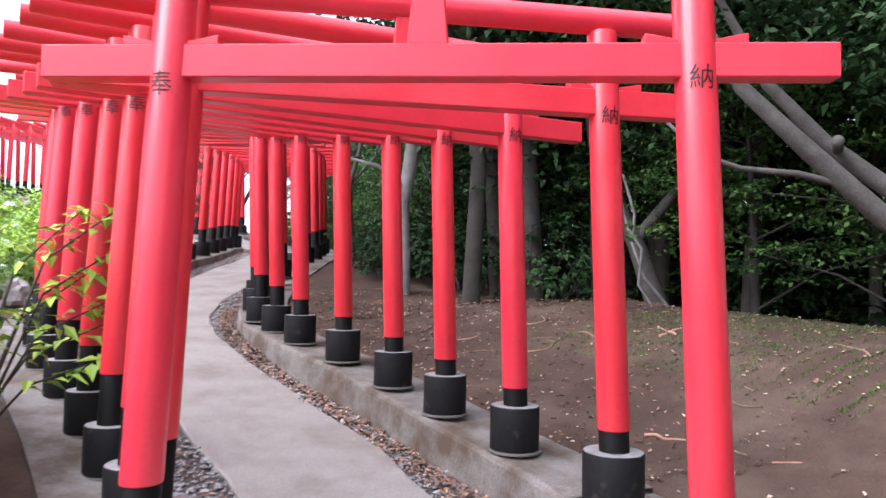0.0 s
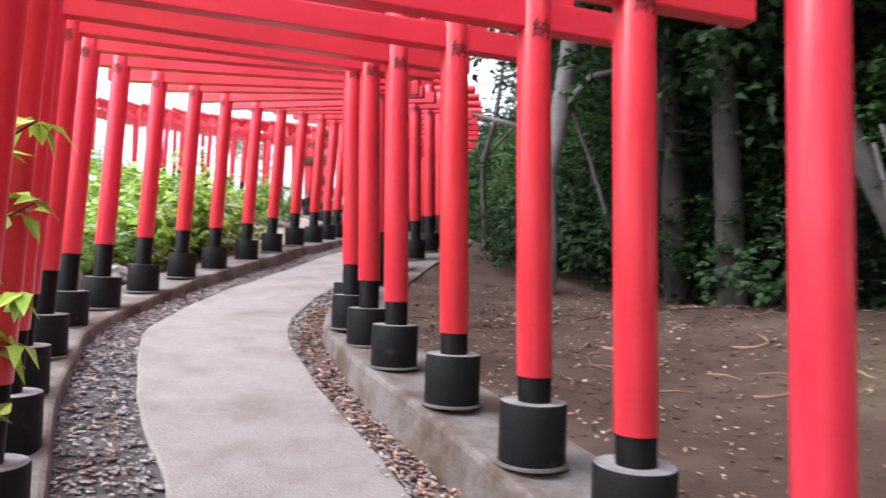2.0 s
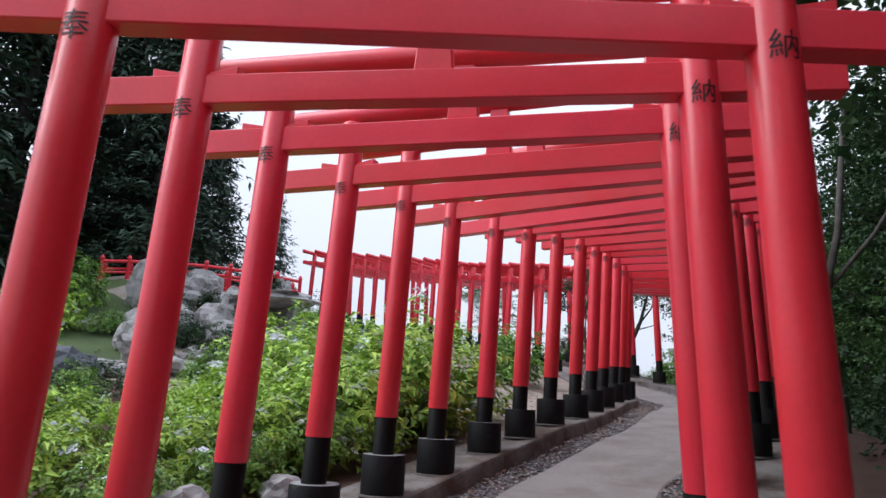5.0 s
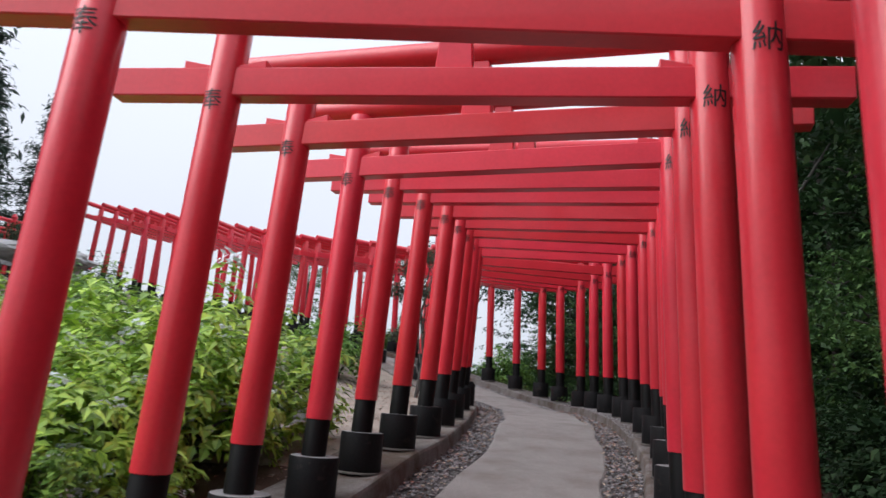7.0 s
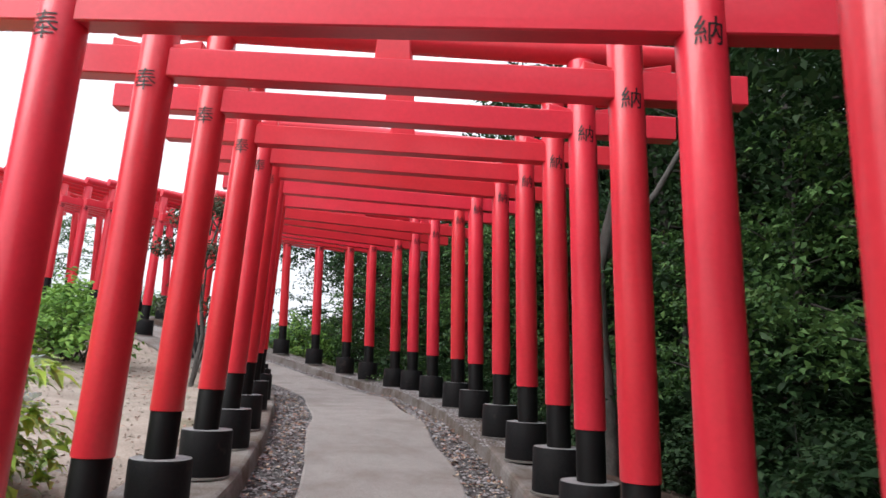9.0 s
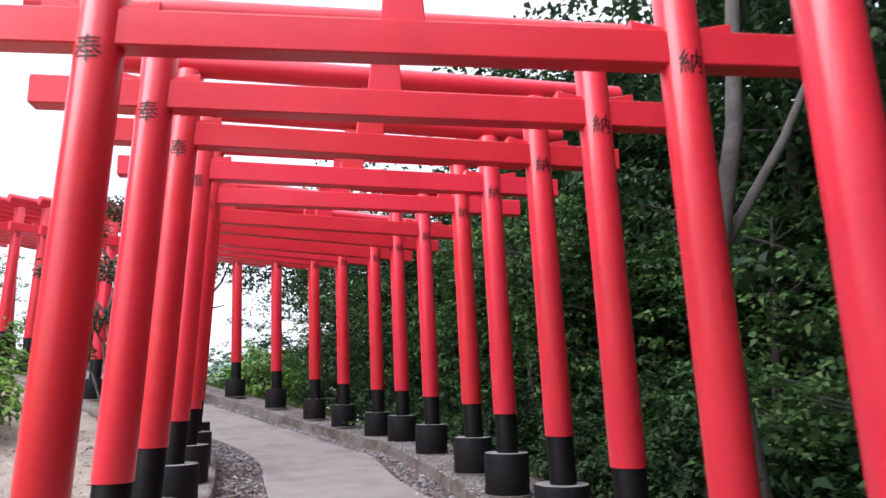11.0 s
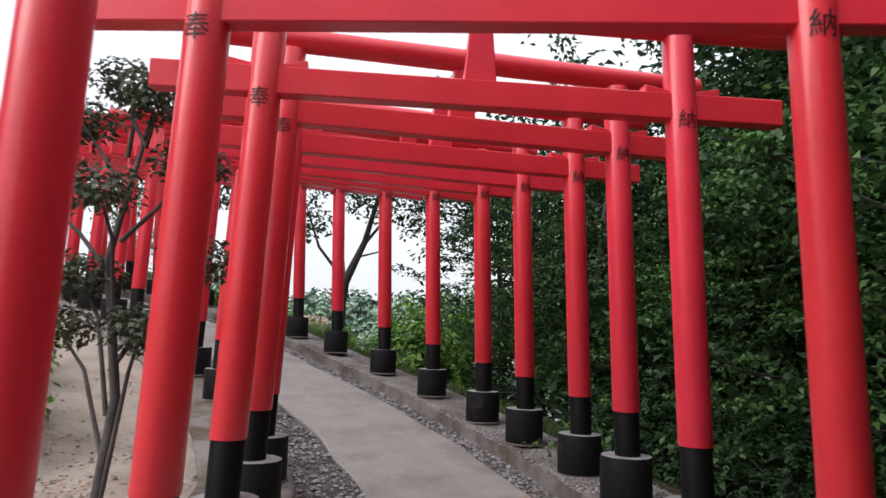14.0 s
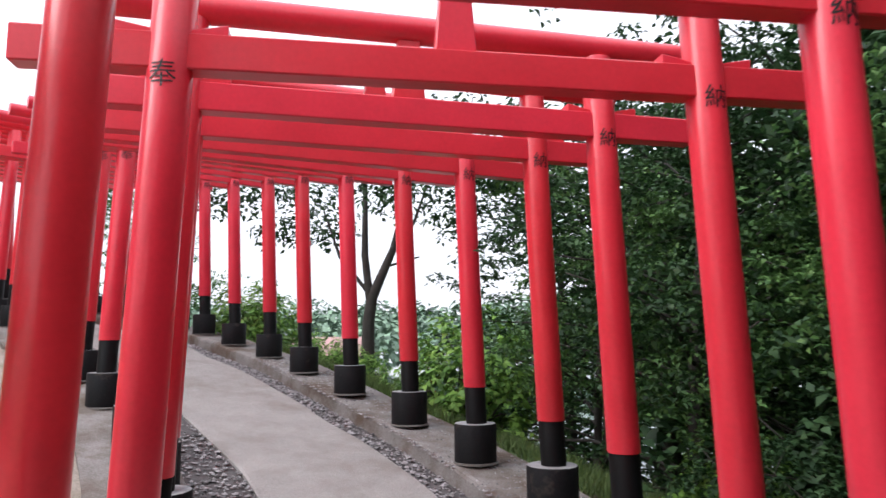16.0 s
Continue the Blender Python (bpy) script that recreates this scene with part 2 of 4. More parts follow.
def lathe(name, profile, mat, segments=24, lean=0.0):
    """A turned solid from (radius, z) rows, its axis leaning along x by lean per metre."""
    verts, faces = [], []
    for r, z in profile:
        for k in range(segments):
            a = 2 * math.pi * k / segments
            verts.append((r * math.cos(a) + lean * z, r * math.sin(a), z))
    for i in range(len(profile) - 1):
        for k in range(segments):
            k2 = (k + 1) % segments
            faces.append((i * segments + k, i * segments + k2, (i + 1) * segments + k2, (i + 1) * segments + k))
    faces.append(tuple(reversed(range(segments))))
    faces.append(tuple(range((len(profile) - 1) * segments, len(profile) * segments)))
    me = mesh_of(name, verts, faces, mat, smooth=True)
    me.set_sharp_from_angle(angle=radians(40))
    return me


def box_bm(bm, sx, sy, sz, at=(0, 0, 0), top=1.0, bevel=0.006):
    """A bevelled beam; top scales the upper face along x."""
    g = bmesh.ops.create_cube(bm, size=1.0)
    for v in g["verts"]:
        k = top if v.co.z > 0 else 1.0
        v.co = Vector((v.co.x * sx * k + at[0], v.co.y * sy + at[1], v.co.z * sz + at[2]))
    es = list({e for v in g["verts"] for e in v.link_edges})
    bmesh.ops.bevel(bm, geom=es, offset=bevel, segments=1, profile=0.5, affect='EDGES')


def tube(points, radii, segments=8):
    """Vertices and faces of a tapered tube along points."""
    pts = [Vector(p) for p in points]
    verts, faces = [], []
    for i, p in enumerate(pts):
        d = (pts[min(i + 1, len(pts) - 1)] - pts[max(i - 1, 0)]).normalized()
        a = d.cross(Vector((0.3, 0.9, 0.1))).normalized()
        b = d.cross(a)
        for k in range(segments):
            t = 2 * math.pi * k / segments
            verts.append(p + (a * math.cos(t) + b * math.sin(t)) * radii[i])
    for i in range(len(pts) - 1):
        for k in range(segments):
            k2 = (k + 1) % segments
            faces.append((i * segments + k, i * segments + k2, (i + 1) * segments + k2, (i + 1) * segments + k))
    faces.append(tuple(range((len(pts) - 1) * segments, len(pts) * segments)))
    return verts, faces


def join(pieces):
    verts, faces = [], []
    for v, f in pieces:
        o = len(verts)
        verts += list(v)
        faces += [tuple(i + o for i in q) for q in f]
    return verts, faces


def leaves(rng, centres, normals, length, width, droop=0.25, spread=0.9):
    """Folded ovate leaves as two halves each, pointing roughly along the normals."""
    n = len(centres)
    nrm = normals + rng.normal(0, spread, (n, 3)) * 0.6
    nrm /= np.linalg.norm(nrm, axis=1)[:, None] + 1e-9
    ref = rng.normal(0, 1, (n, 3))
    axis = np.cross(nrm, ref)
    axis /= np.linalg.norm(axis, axis=1)[:, None] + 1e-9
    side = np.cross(nrm, axis)
    L = (length * rng.uniform(0.6, 1.25, n))[:, None]
    Wd = (width * rng.uniform(0.7, 1.2, n))[:, None]
    mid = centres + axis * L * 0.5 - nrm * L * droop * 0.12
    tip = centres + axis * L - nrm * L * droop
    belly = centres + axis * L * 0.42 - nrm * L * droop * 0.1 + nrm * Wd * 0.16
    rows = []
    for s in (0.5, -0.5):
        rows += [centres, belly + side * Wd * s, tip, mid]
    return np.stack(rows, 1).reshape(-1, 3)


def small_leaves(rng, centres, normals, length, width, spread=0.8):
    """Leaves as one bent diamond each."""
    n = len(centres)
    nrm = normals + rng.normal(0, spread, (n, 3)) * 0.6
    nrm /= np.linalg.norm(nrm, axis=1)[:, None] + 1e-9
    axis = np.cross(nrm, rng.normal(0, 1, (n, 3)))
    axis /= np.linalg.norm(axis, axis=1)[:, None] + 1e-9
    side = np.cross(nrm, axis)
    L = (length * rng.uniform(0.6, 1.3, n))[:, None]
    Wd = (width * rng.uniform(0.7, 1.2, n))[:, None]
    mid = centres + axis * L * 0.45 + nrm * Wd * 0.2
    return np.stack([centres, mid + side * Wd * 0.5, centres + axis * L - nrm * L * 0.2, mid - side * Wd * 0.5], 1).reshape(-1, 3)


def smooth(t):
    t = np.clip(t, 0, 1)
    return t * t * (3 - 2 * t)


# ---- the line of the path ----
RETURN_RUN = []
gx, gy, gz, gh = UPPER_RUN[-1]
for i in range(14):
    gh = min(gh + 5.0, 84.0)
    gx -= 0.72 * math.sin(radians(gh))
    gy += 0.72 * math.cos(radians(gh))
    gz += 0.105
    RETURN_RUN.append((gx, gy, gz, gh))
GATES = LOWER_RUN + UPPER_RUN + RETURN_RUN
DROP = 0.74                     # from the foot of the red paint down to the path
PLINTH_H = 0.31


def collar(i, side):
    """Height of black shaft that shows between the red paint and the plinth."""
    if side > 0:
        return float(np.interp(i, [0, 5, 6, 7, 8, 9, 40], [0.12, 0.13, 0.17, 0.23, 0.28, 0.29, 0.29]))
    return float(np.interp(i, [0, 9, 13, 15, 18, 40], [0.32, 0.32, 0.25, 0.26, 0.29, 0.29]))


first = GATES[0]
LINE = [(0.25, -9.0, 0.30, 0.0), (0.10, -5.0, 0.38, 0.0), (0.0, -1.0, 0.43, 0.0)] + GATES
last = LINE[-1]
LINE += [(last[0] - 1.0 * k, last[1] + 0.1 * k, last[2] + 0.05 * k, 84.0) for k in (1, 3, 6, 9)]
ctrl = np.array([(x, y, z - DROP, DROP - PLINTH_H - collar(max(k - 3, 0), -1), DROP - PLINTH_H - collar(max(k - 3, 0), 1), k - 3) for k, (x, y, z, h) in enumerate(LINE)])


def catmull(p, steps=10):
    q = np.vstack([2 * p[0] - p[1], p, 2 * p[-1] - p[-2]])
    out = []
    for i in range(1, len(q) - 2):
        for t in np.linspace(0, 1, steps, endpoint=False):
            out.append(0.5 * (2 * q[i] + (q[i + 1] - q[i - 1]) * t + (2 * q[i - 1] - 5 * q[i] + 4 * q[i + 1] - q[i + 2]) * t * t
                              + (3 * q[i] - q[i - 1] - 3 * q[i + 1] + q[i + 2]) * t ** 3))
    out.append(q[-2])
    return np.array(out)


DENSE = catmull(ctrl)           # x, y, path z, left kerb height, right kerb height, gate index
tan = np.gradient(DENSE[:, :2], axis=0)
tan /= np.linalg.norm(tan, axis=1)[:, None]
RIGHT = np.stack([tan[:, 1], -tan[:, 0]], 1)


def locate(x, y):
    """For points: nearest station, signed offset to the right of the line and distance."""
    p = np.stack([np.ravel(x), np.ravel(y)], 1)
    idx = np.empty(len(p), int)
    for a in range(0, len(p), 4000):
        d = ((p[a:a + 4000, None, :] - DENSE[None, :, :2]) ** 2).sum(2)
        idx[a:a + 4000] = d.argmin(1)
    dv = p - DENSE[idx, :2]
    dist = np.linalg.norm(dv, axis=1)
    sgn = np.sign((dv * RIGHT[idx]).sum(1))
    return idx, sgn * dist, dist


KERB_IN, KERB_OUT = 0.99, 1.64


def terrain(x, y, rough=True):
    x, y = np.ravel(np.asarray(x, float)), np.ravel(np.asarray(y, float))
    idx, lat, dist = locate(x, y)
    s = DENSE[idx]
    g = s[:, 5]
    ground = s[:, 2]
    out_d = np.maximum(dist - KERB_OUT, 0)
    # away from the line the level is a blend of all nearby stations
    p = np.stack([x, y], 1)
    level = np.empty(len(p))
    some = DENSE[:(3 + len(LOWER_RUN) + len(UPPER_RUN)) * 10:6]
    for a in range(0, len(p), 4000):
        w = 1 / (((p[a:a + 4000, None, :] - some[None, :, :2]) ** 2).sum(2) + 0.3) ** 2
        level[a:a + 4000] = (w * (some[:, 2] + 0.5 * (some[:, 3] + some[:, 4]))[None]).sum(1) / w.sum(1)
    kb = smooth(out_d / 2.5)
    left = (ground + s[:, 3]) * (1 - kb) + level * kb
    left = left - 0.03 + 0.07 * np.minimum(np.maximum(out_d - 1.2, 0), 12)
    lower = 1 - smooth((g - 12) / 4.0)
    mound = np.interp(g, [0, 4, 8, 12], [0.62, 0.42, 0.15, 0.0]) * smooth(out_d / 3.2) - 0.9 * smooth((out_d - 4.0) / 5.0) * lower
    fall = -(0.30 * out_d + 0.04 * out_d ** 2) * smooth((g - 14) / 5.0) * (out_d < 9) - (0.30 * 9 + 3.24) * smooth((g - 14) / 5.0) * (out_d >= 9)
    right = (ground + s[:, 4]) * (1 - kb) + level * kb - 0.03 + mound + fall
    z = np.where(lat < 0, left, right)
    k = smooth((dist - 1.30) / 0.28)
    z = np.where(dist < KERB_OUT, (ground - 0.10) * (1 - k) + z * k, z)
    # rocky hill behind the garden
    z = z + 2.6 * np.exp(-(((x + 21.5) / 4.2) ** 2 + ((y - 20.5) / 4.5) ** 2)) * (out_d > 0.2)
    # far away: down to the lake on one side, level woods on the other
    far = smooth((np.hypot(x + 5, y - 14) - 22) / 30)
    z = z * (1 - far) + far * np.where(x > -0.6 * y - 10, -5.0, 2.0)
    if rough:
        z = z + (out_d > 0.02) * 0.03 * np.array([noise.noise(Vector((a * 1.3, b * 1.3, 0.0))) + 0.5 * noise.noise(Vector((a * 4, b * 4, 3.0))) for a, b in zip(x, y)])
    return z


def axis_steps(lo, hi, step, reach):
    inner = list(np.arange(lo, hi + 1e-6, step))
    out, d, a, b = [], step, lo, hi
    lows, highs = [], []
    while b < reach:
        d *= 1.45
        a -= d
        b += d
        lows.append(a)
        highs.append(b)
    return np.array(lows[::-1] + inner + highs)


XS, YS = axis_steps(-24, 9, 0.22, 2500), axis_steps(-6, 36, 0.22, 2500)
GX, GY = np.meshgrid(XS, YS)
GZ = terrain(GX, GY)
nx, ny = len(XS), len(YS)
cells = np.arange((ny - 1) * nx).reshape(ny - 1, nx)[:, :-1].ravel()
g_faces = np.stack([cells, cells + 1, cells + nx + 1, cells + nx], 1)
ground = new("ground", mesh_of("ground", np.stack([GX.ravel(), GY.ravel(), GZ], 1), g_faces.tolist(), [SOIL, DRY_SOIL, MEADOW], smooth=True))
mid_x, mid_y = GX.ravel()[g_faces].mean(1), GY.ravel()[g_faces].mean(1)
near_i, near_lat, near_d = locate(mid_x, mid_y)
edge = np.array([noise.noise(Vector((a * 0.5, b * 0.5, 1.0))) for a, b in zip(mid_x, mid_y)])
slot = np.where((near_lat < 0) & (DENSE[near_i, 5] > 14.0), 1, 0)
slot = np.where((near_d > 11.0 + 3 * edge) | ((near_lat > 0) & (DENSE[near_i, 5] > 23.5) & (near_d > 1.9 + edge)), 2, slot)
ground.data.polygons.foreach_set("material_index", slot.astype(np.int32))
tagged(ground, "bare brown soil with scattered leaves and twigs", "ground", kind="structure")


def strip(name, a, b, columns, mat, smooth_shade=False):
    """A ribbon along the path between stations a and b; columns: function of a station row -> [(offset, z), ...]."""
    verts, faces = [], []
    rows = range(a, b + 1)
    m = 0
    for i in rows:
        cols = columns(DENSE[i], i)
        m = len(cols)
        for off, z in cols:
            verts.append((DENSE[i, 0] + RIGHT[i, 0] * off, DENSE[i, 1] + RIGHT[i, 1] * off, z))
    for r in range(len(list(rows)) - 1):
        for k in range(m - 1):
            faces.append((r * m + k, r * m + k + 1, (r + 1) * m + k + 1, (r + 1) * m + k))
    faces.append(tuple(range(m)))
    faces.append(tuple(reversed(range((len(list(rows)) - 1) * m, len(list(rows)) * m))))
    return mesh_of(name, verts, faces, mat, smooth_shade)


END = len(DENSE) - 1


def wob(i, k, amount):
    return amount * noise.noise(Vector((i * 0.11, k * 7.3, 0.4)))


def slab_shift(g):
    return np.interp(g, [2, 3, 6, 8, 18, 22], [0.0, 0.12, 0.12, 0.0, 0.0, 0.12])


path = new("path")
tagged(path, "grey weathered concrete footpath winding uphill", "path", kind="structure")
for j, a in enumerate(range(0, END, 45)):
    b = min(a + 45, END)

    def slab_cols(s, i):
        side_shift = float(slab_shift(s[5]))
        lo, hi = -0.62 + side_shift + wob(i, 1, 0.06), 0.64 + side_shift + wob(i, 2, 0.06)
        return [(hi, s[2] - 0.08), (hi, s[2] + 0.012), (hi - 0.02, s[2] + 0.022), (0.0, s[2] + 0.032), (lo + 0.02, s[2] + 0.022), (lo, s[2] + 0.012), (lo, s[2] - 0.08)]
    part("slab", strip("slab", a, b, slab_cols, CONCRETE), path)

gravel = new("gravel_bed", strip("gravel_bed", 0, END, lambda s, i: [(1.15, s[2] - 0.002), (0.6, s[2] - 0.012), (-0.6, s[2] - 0.012), (-1.15, s[2] - 0.002)], GRAVEL_BED))
tagged(gravel, "dark gravel bed beside the concrete path", "gravel", kind="structure")


def kerb_cols(side, col):
    def f(s, i):
        top = s[2] + s[col] + wob(i, 3 + side, 0.006)
        cols = [(KERB_OUT, s[2] - 0.2), (KERB_OUT, top), (KERB_IN + 0.03, top + 0.004), (KERB_IN + 0.006, top - 0.006), (KERB_IN - 0.004, top - 0.03), (KERB_IN - 0.03, s[2] - 0.2)]
        cols = [(side * o, z) for o, z in cols]
        return cols if side > 0 else cols[::-1]
    return f


for side, col, nm in ((-1, 3, "kerb_left"), (1, 4, "kerb_right")):
    k = new(nm, strip(nm, 0, END, kerb_cols(side, col), KERB))
    tagged(k, "low stained concrete kerb carrying the gate plinths", "kerb", kind="structure")

# ---- torii gates ----
HALF, LEAN = 1.2133, 0.0396


def text_mesh(ch, size, mat, bold=0.0016):
    cu = bpy.data.curves.new("character", 'FONT')
    cu.body = ch
    cu.size = size
    cu.offset = bold
    cu.align_x, cu.align_y = 'CENTER', 'CENTER'
    ob = bpy.data.objects.new("character", cu)
    scene.collection.objects.link(ob)
    dg = bpy.context.evaluated_depsgraph_get()
    me = bpy.data.meshes.new_from_object(ob.evaluated_get(dg))
    bpy.data.objects.remove(ob)
    me.materials.clear()
    bm = bmesh.new()
    bm.from_mesh(me)
    bmesh.ops.triangulate(bm, faces=bm.faces)
    for _ in range(4):
        bmesh.ops.subdivide_edges(bm, edges=[e for e in bm.edges if e.calc_length() > 0.012], cuts=1)
        bmesh.ops.triangulate(bm, faces=bm.faces)
    for v in bm.verts:                       # wrap it round the pillar
        a = v.co.x / 0.0905
        v.co = Vector((math.sin(a) * 0.0905, -math.cos(a) * 0.0905, v.co.y))
    bm.to_mesh(me)
    bm.free()
    me.materials.append(mat)
    return me


def gate_meshes():
    m = {}
    for side in (-1, 1):
        ln = -side * LEAN
        m["pillar", side] = lathe("pillar", [(0.090, 0.0), (0.0915, 0.006), (0.089, 0.9), (0.0865, 2.24), (0.083, 2.25)], RED, 28, ln)
        m["shaft", side] = lathe("black_shaft", [(0.084, -0.60), (0.085, -0.004), (0.083, 0.0)], BLACK, 28, ln)
    p = lathe("plinth", [(0.168, 0.0), (0.172, 0.01), (0.172, PLINTH_H - 0.012), (0.166, PLINTH_H)], PLINTH, 32)
    p.materials.append(PLINTH_TOP)
    p.polygons[len(p.polygons) - 1].material_index = 1
    m["plinth"] = p
    m["mortar_bed"] = lathe("mortar_bed", [(0.190, -0.004), (0.186, 0.006), (0.172, 0.012)], MORTAR, 20)
    bm = bmesh.new()
    box_bm(bm, 3.44, 0.105, 0.148, (0, 0, 1.841))
    m["tie_beam"] = bm_mesh("tie_beam", bm, RED, False)
    k = lathe("top_log", [(0.070, -1.77), (0.076, -1.765), (0.078, 0.0), (0.076, 1.765), (0.070, 1.77)], RED, 24)
    k.transform(Matrix.Translation((0, 0, 2.31)) @ Matrix.Rotation(math.pi / 2, 4, 'Y'))
    m["top_log"] = k
    bm = bmesh.new()
    box_bm(bm, 0.18, 0.07, 0.33, (0, 0, 2.08), top=0.68)
    m["centre_strut"] = bm_mesh("centre_strut", bm, RED, False)
    bm = bmesh.new()                            # a wedge, thick at its outer end
    x0, x1, y, z = 0.06, 0.215, 0.04, 1.915
    vs = [bm.verts.new(c) for c in ((x0, -y, z), (x1, -y, z), (x1, -y, z + 0.044), (x0, -y, z + 0.014), (x0, y, z), (x1, y, z), (x1, y, z + 0.044), (x0, y, z + 0.014))]
    for f in ((0, 1, 2, 3), (7, 6, 5, 4), (0, 4, 5, 1), (1, 5, 6, 2), (2, 6, 7, 3), (3, 7, 4, 0)):
        bm.faces.new([vs[i] for i in f])
    bmesh.ops.bevel(bm, geom=list(bm.edges), offset=0.004, segments=1, affect='EDGES')
    m["wedge"] = bm_mesh("wedge", bm, RED, False)
    m["char", -1] = text_mesh("奉", 0.118, INK, -0.0004)
    m["char", 1] = text_mesh("納", 0.112, INK, 0.0003)
    return m


GM = gate_meshes()


def torii(i, x, y, z, heading):
    far = i >= len(LOWER_RUN) + len(UPPER_RUN)
    root = new("torii_gate")
    root.empty_display_size = 0.3
    root.matrix_world = pose(x, y, z, 0, 0, heading)
    tagged(root, "vermilion wooden torii gate with black plinths, one of a tunnel" if not far else "faded vermilion torii gate farther up the hill",
           "torii gate", group="torii gates over the path")
    for side in (-1, 1):
        at = pose(side * HALF, 0, 0)
        part("pillar", GM["pillar", side], root, at=at)
        part("black_shaft", GM["shaft", side], root, "black painted pillar foot", at)
        part("plinth", GM["plinth"], root, "round black plinth with a worn grey top", pose(side * HALF, 0, -collar(i, side) - PLINTH_H, 0, 0, random.uniform(0, 360)))
        part("mortar_bed", GM["mortar_bed"], root, at=pose(side * HALF, 0, -collar(i, side) - PLINTH_H))
        if not far:
            c = part("painted_character", GM["char", side], root, "black brushed character", pose(side * (HALF - LEAN * 1.75), 0, 1.752 if side > 0 else 1.724, 0, 0, -side * 6 + (8 if side > 0 else -14)))
        for turn in (0, 180):
            part("wedge", GM["wedge"], root, at=pose(side * (HALF - LEAN * 1.93), 0, 0, 0, 0, turn))
    part("tie_beam", GM["tie_beam"], root)
    part("top_log", GM["top_log"], root, at=pose(0, 0, random.uniform(-0.01, 0.01), 0, random.uniform(-0.3, 0.3), 0))
    part("centre_strut", GM["centre_strut"], root)
    return root


for i, (x, y, z, h) in enumerate(GATES):
    torii(i, x, y, z, h)


# ---- plants ----
def stand(x, y, sink=0.03):
    return float(terrain([x], [y])[0]) - sink


def shrub_meshes(seed, w, h, count, leaf_l, leaf_w, mat, n_stems=14, fine=True):
    """Foliage and stems of a rounded shrub of rosettes; returns the two meshes and rosette tips."""
    rng = np.random.default_rng(seed)
    tips = []
    for k in range(count):
        a = rng.uniform(0, 2 * math.pi)
        e = math.asin(rng.uniform(-0.38, 1.0))
        r = rng.uniform(0.78, 1.06) if k % 4 else rng.uniform(0.4, 0.8)
        bump = 1 + 0.22 * math.sin(3 * a + seed) * math.cos(2 * e + seed) + 0.12 * math.sin(7 * a + 2 * seed)
        tips.append((w / 2 * math.cos(a) * math.cos(e) * r * bump, w / 2 * math.sin(a) * math.cos(e) * r * bump, h * (0.34 + 0.62 * math.sin(e) * r * bump)))
    tips = np.array(tips)
    per = 10
    c = np.repeat(tips, per, 0) + rng.normal(0, 0.05, (count * per, 3))
    out = np.repeat(tips - np.array([0, 0, h * 0.3]), per, 0)
    out /= np.linalg.norm(out, axis=1)[:, None] + 1e-6
    nrm = out * 0.8 + np.array([0, 0, 1.2])
    fol = quads_mesh("foliage", leaves(rng, c, nrm, leaf_l, leaf_w * 0.9, 0.26, 0.38), mat) if fine else quads_mesh("foliage", small_leaves(rng, c, nrm, leaf_l, leaf_w * 1.2, 0.6), mat)
    pieces = []
    for k in range(n_stems):
        t = tips[rng.integers(count)]
        p0 = np.array([rng.normal(0, 0.07 * w), rng.normal(0, 0.07 * w), 0])
        pieces.append(tube([p0, p0 * 0.5 + t * 0.45 + np.array([0, 0, 0.1 * h]), t], [0.014, 0.011, 0.005], 5))
    stems = mesh_of("woody_base", *join(pieces), BARK, True)
    return fol, stems, tips


def flower_mesh(seed):
    """A lacecap head: a loose ring of pale four-petalled florets round small buds."""
    rng = np.random.default_rng(seed)
    cs = []
    for k in range(13):
        a = 2 * math.pi * k / 9 + rng.normal(0, 0.2)
        r = 0.085 if k < 9 else 0.04
        c = np.array([r * math.cos(a), r * math.sin(a), 0.015 * rng.normal() + (0.0 if k < 9 else 0.02)])
        for j in range(4):
            b = a + j * math.pi / 2
            u, v = np.array([math.cos(b), math.sin(b), 0.15]), np.array([-math.sin(b), math.cos(b), 0])
            cs += [c, c + 0.018 * u + 0.015 * v, c + 0.034 * u, c + 0.018 * u - 0.015 * v]
    return quads_mesh("flower_head", cs, PETAL)


FLOWERS = [flower_mesh(3), flower_mesh(4)]


def shrub(name, label, category, seed, w, h, count, leaf, mat, flowers=0, group=""):
    root = new(name)
    fol, stems, tips = shrub_meshes(seed, w, h, count, leaf, leaf * 0.56, mat, fine=flowers > 0)
    part("foliage", fol, root)
    part("woody_base", stems, root)
    rng = random.Random(seed)
    for k in range(flowers):
        t = tips[rng.randrange(len(tips))]
        part("flower_head", FLOWERS[k % 2], root, "pale lacecap flower head", pose(t[0] * 1.04, t[1] * 1.04, t[2] + 0.07, rng.uniform(-35, 35), rng.uniform(-35, 35), rng.uniform(0, 360)))
    return tagged(root, label, category, group)


def place(thing, spots, rng):
    """The thing at the first spot and copies of it at the others; spots: x, y, scale."""
    first_spot = True
    for x, y, k in spots:
        m = Matrix.Translation((x, y, stand(x, y))) @ Matrix.Rotation(rng.uniform(0, 6.28), 4, 'Z')
        if first_spot:
            ob = thing
            ob.matrix_basis = m
            first_spot = False
        else:
            ob = copy_thing(thing, m)
        ob.scale = (k, k, k * rng.uniform(0.9, 1.1))


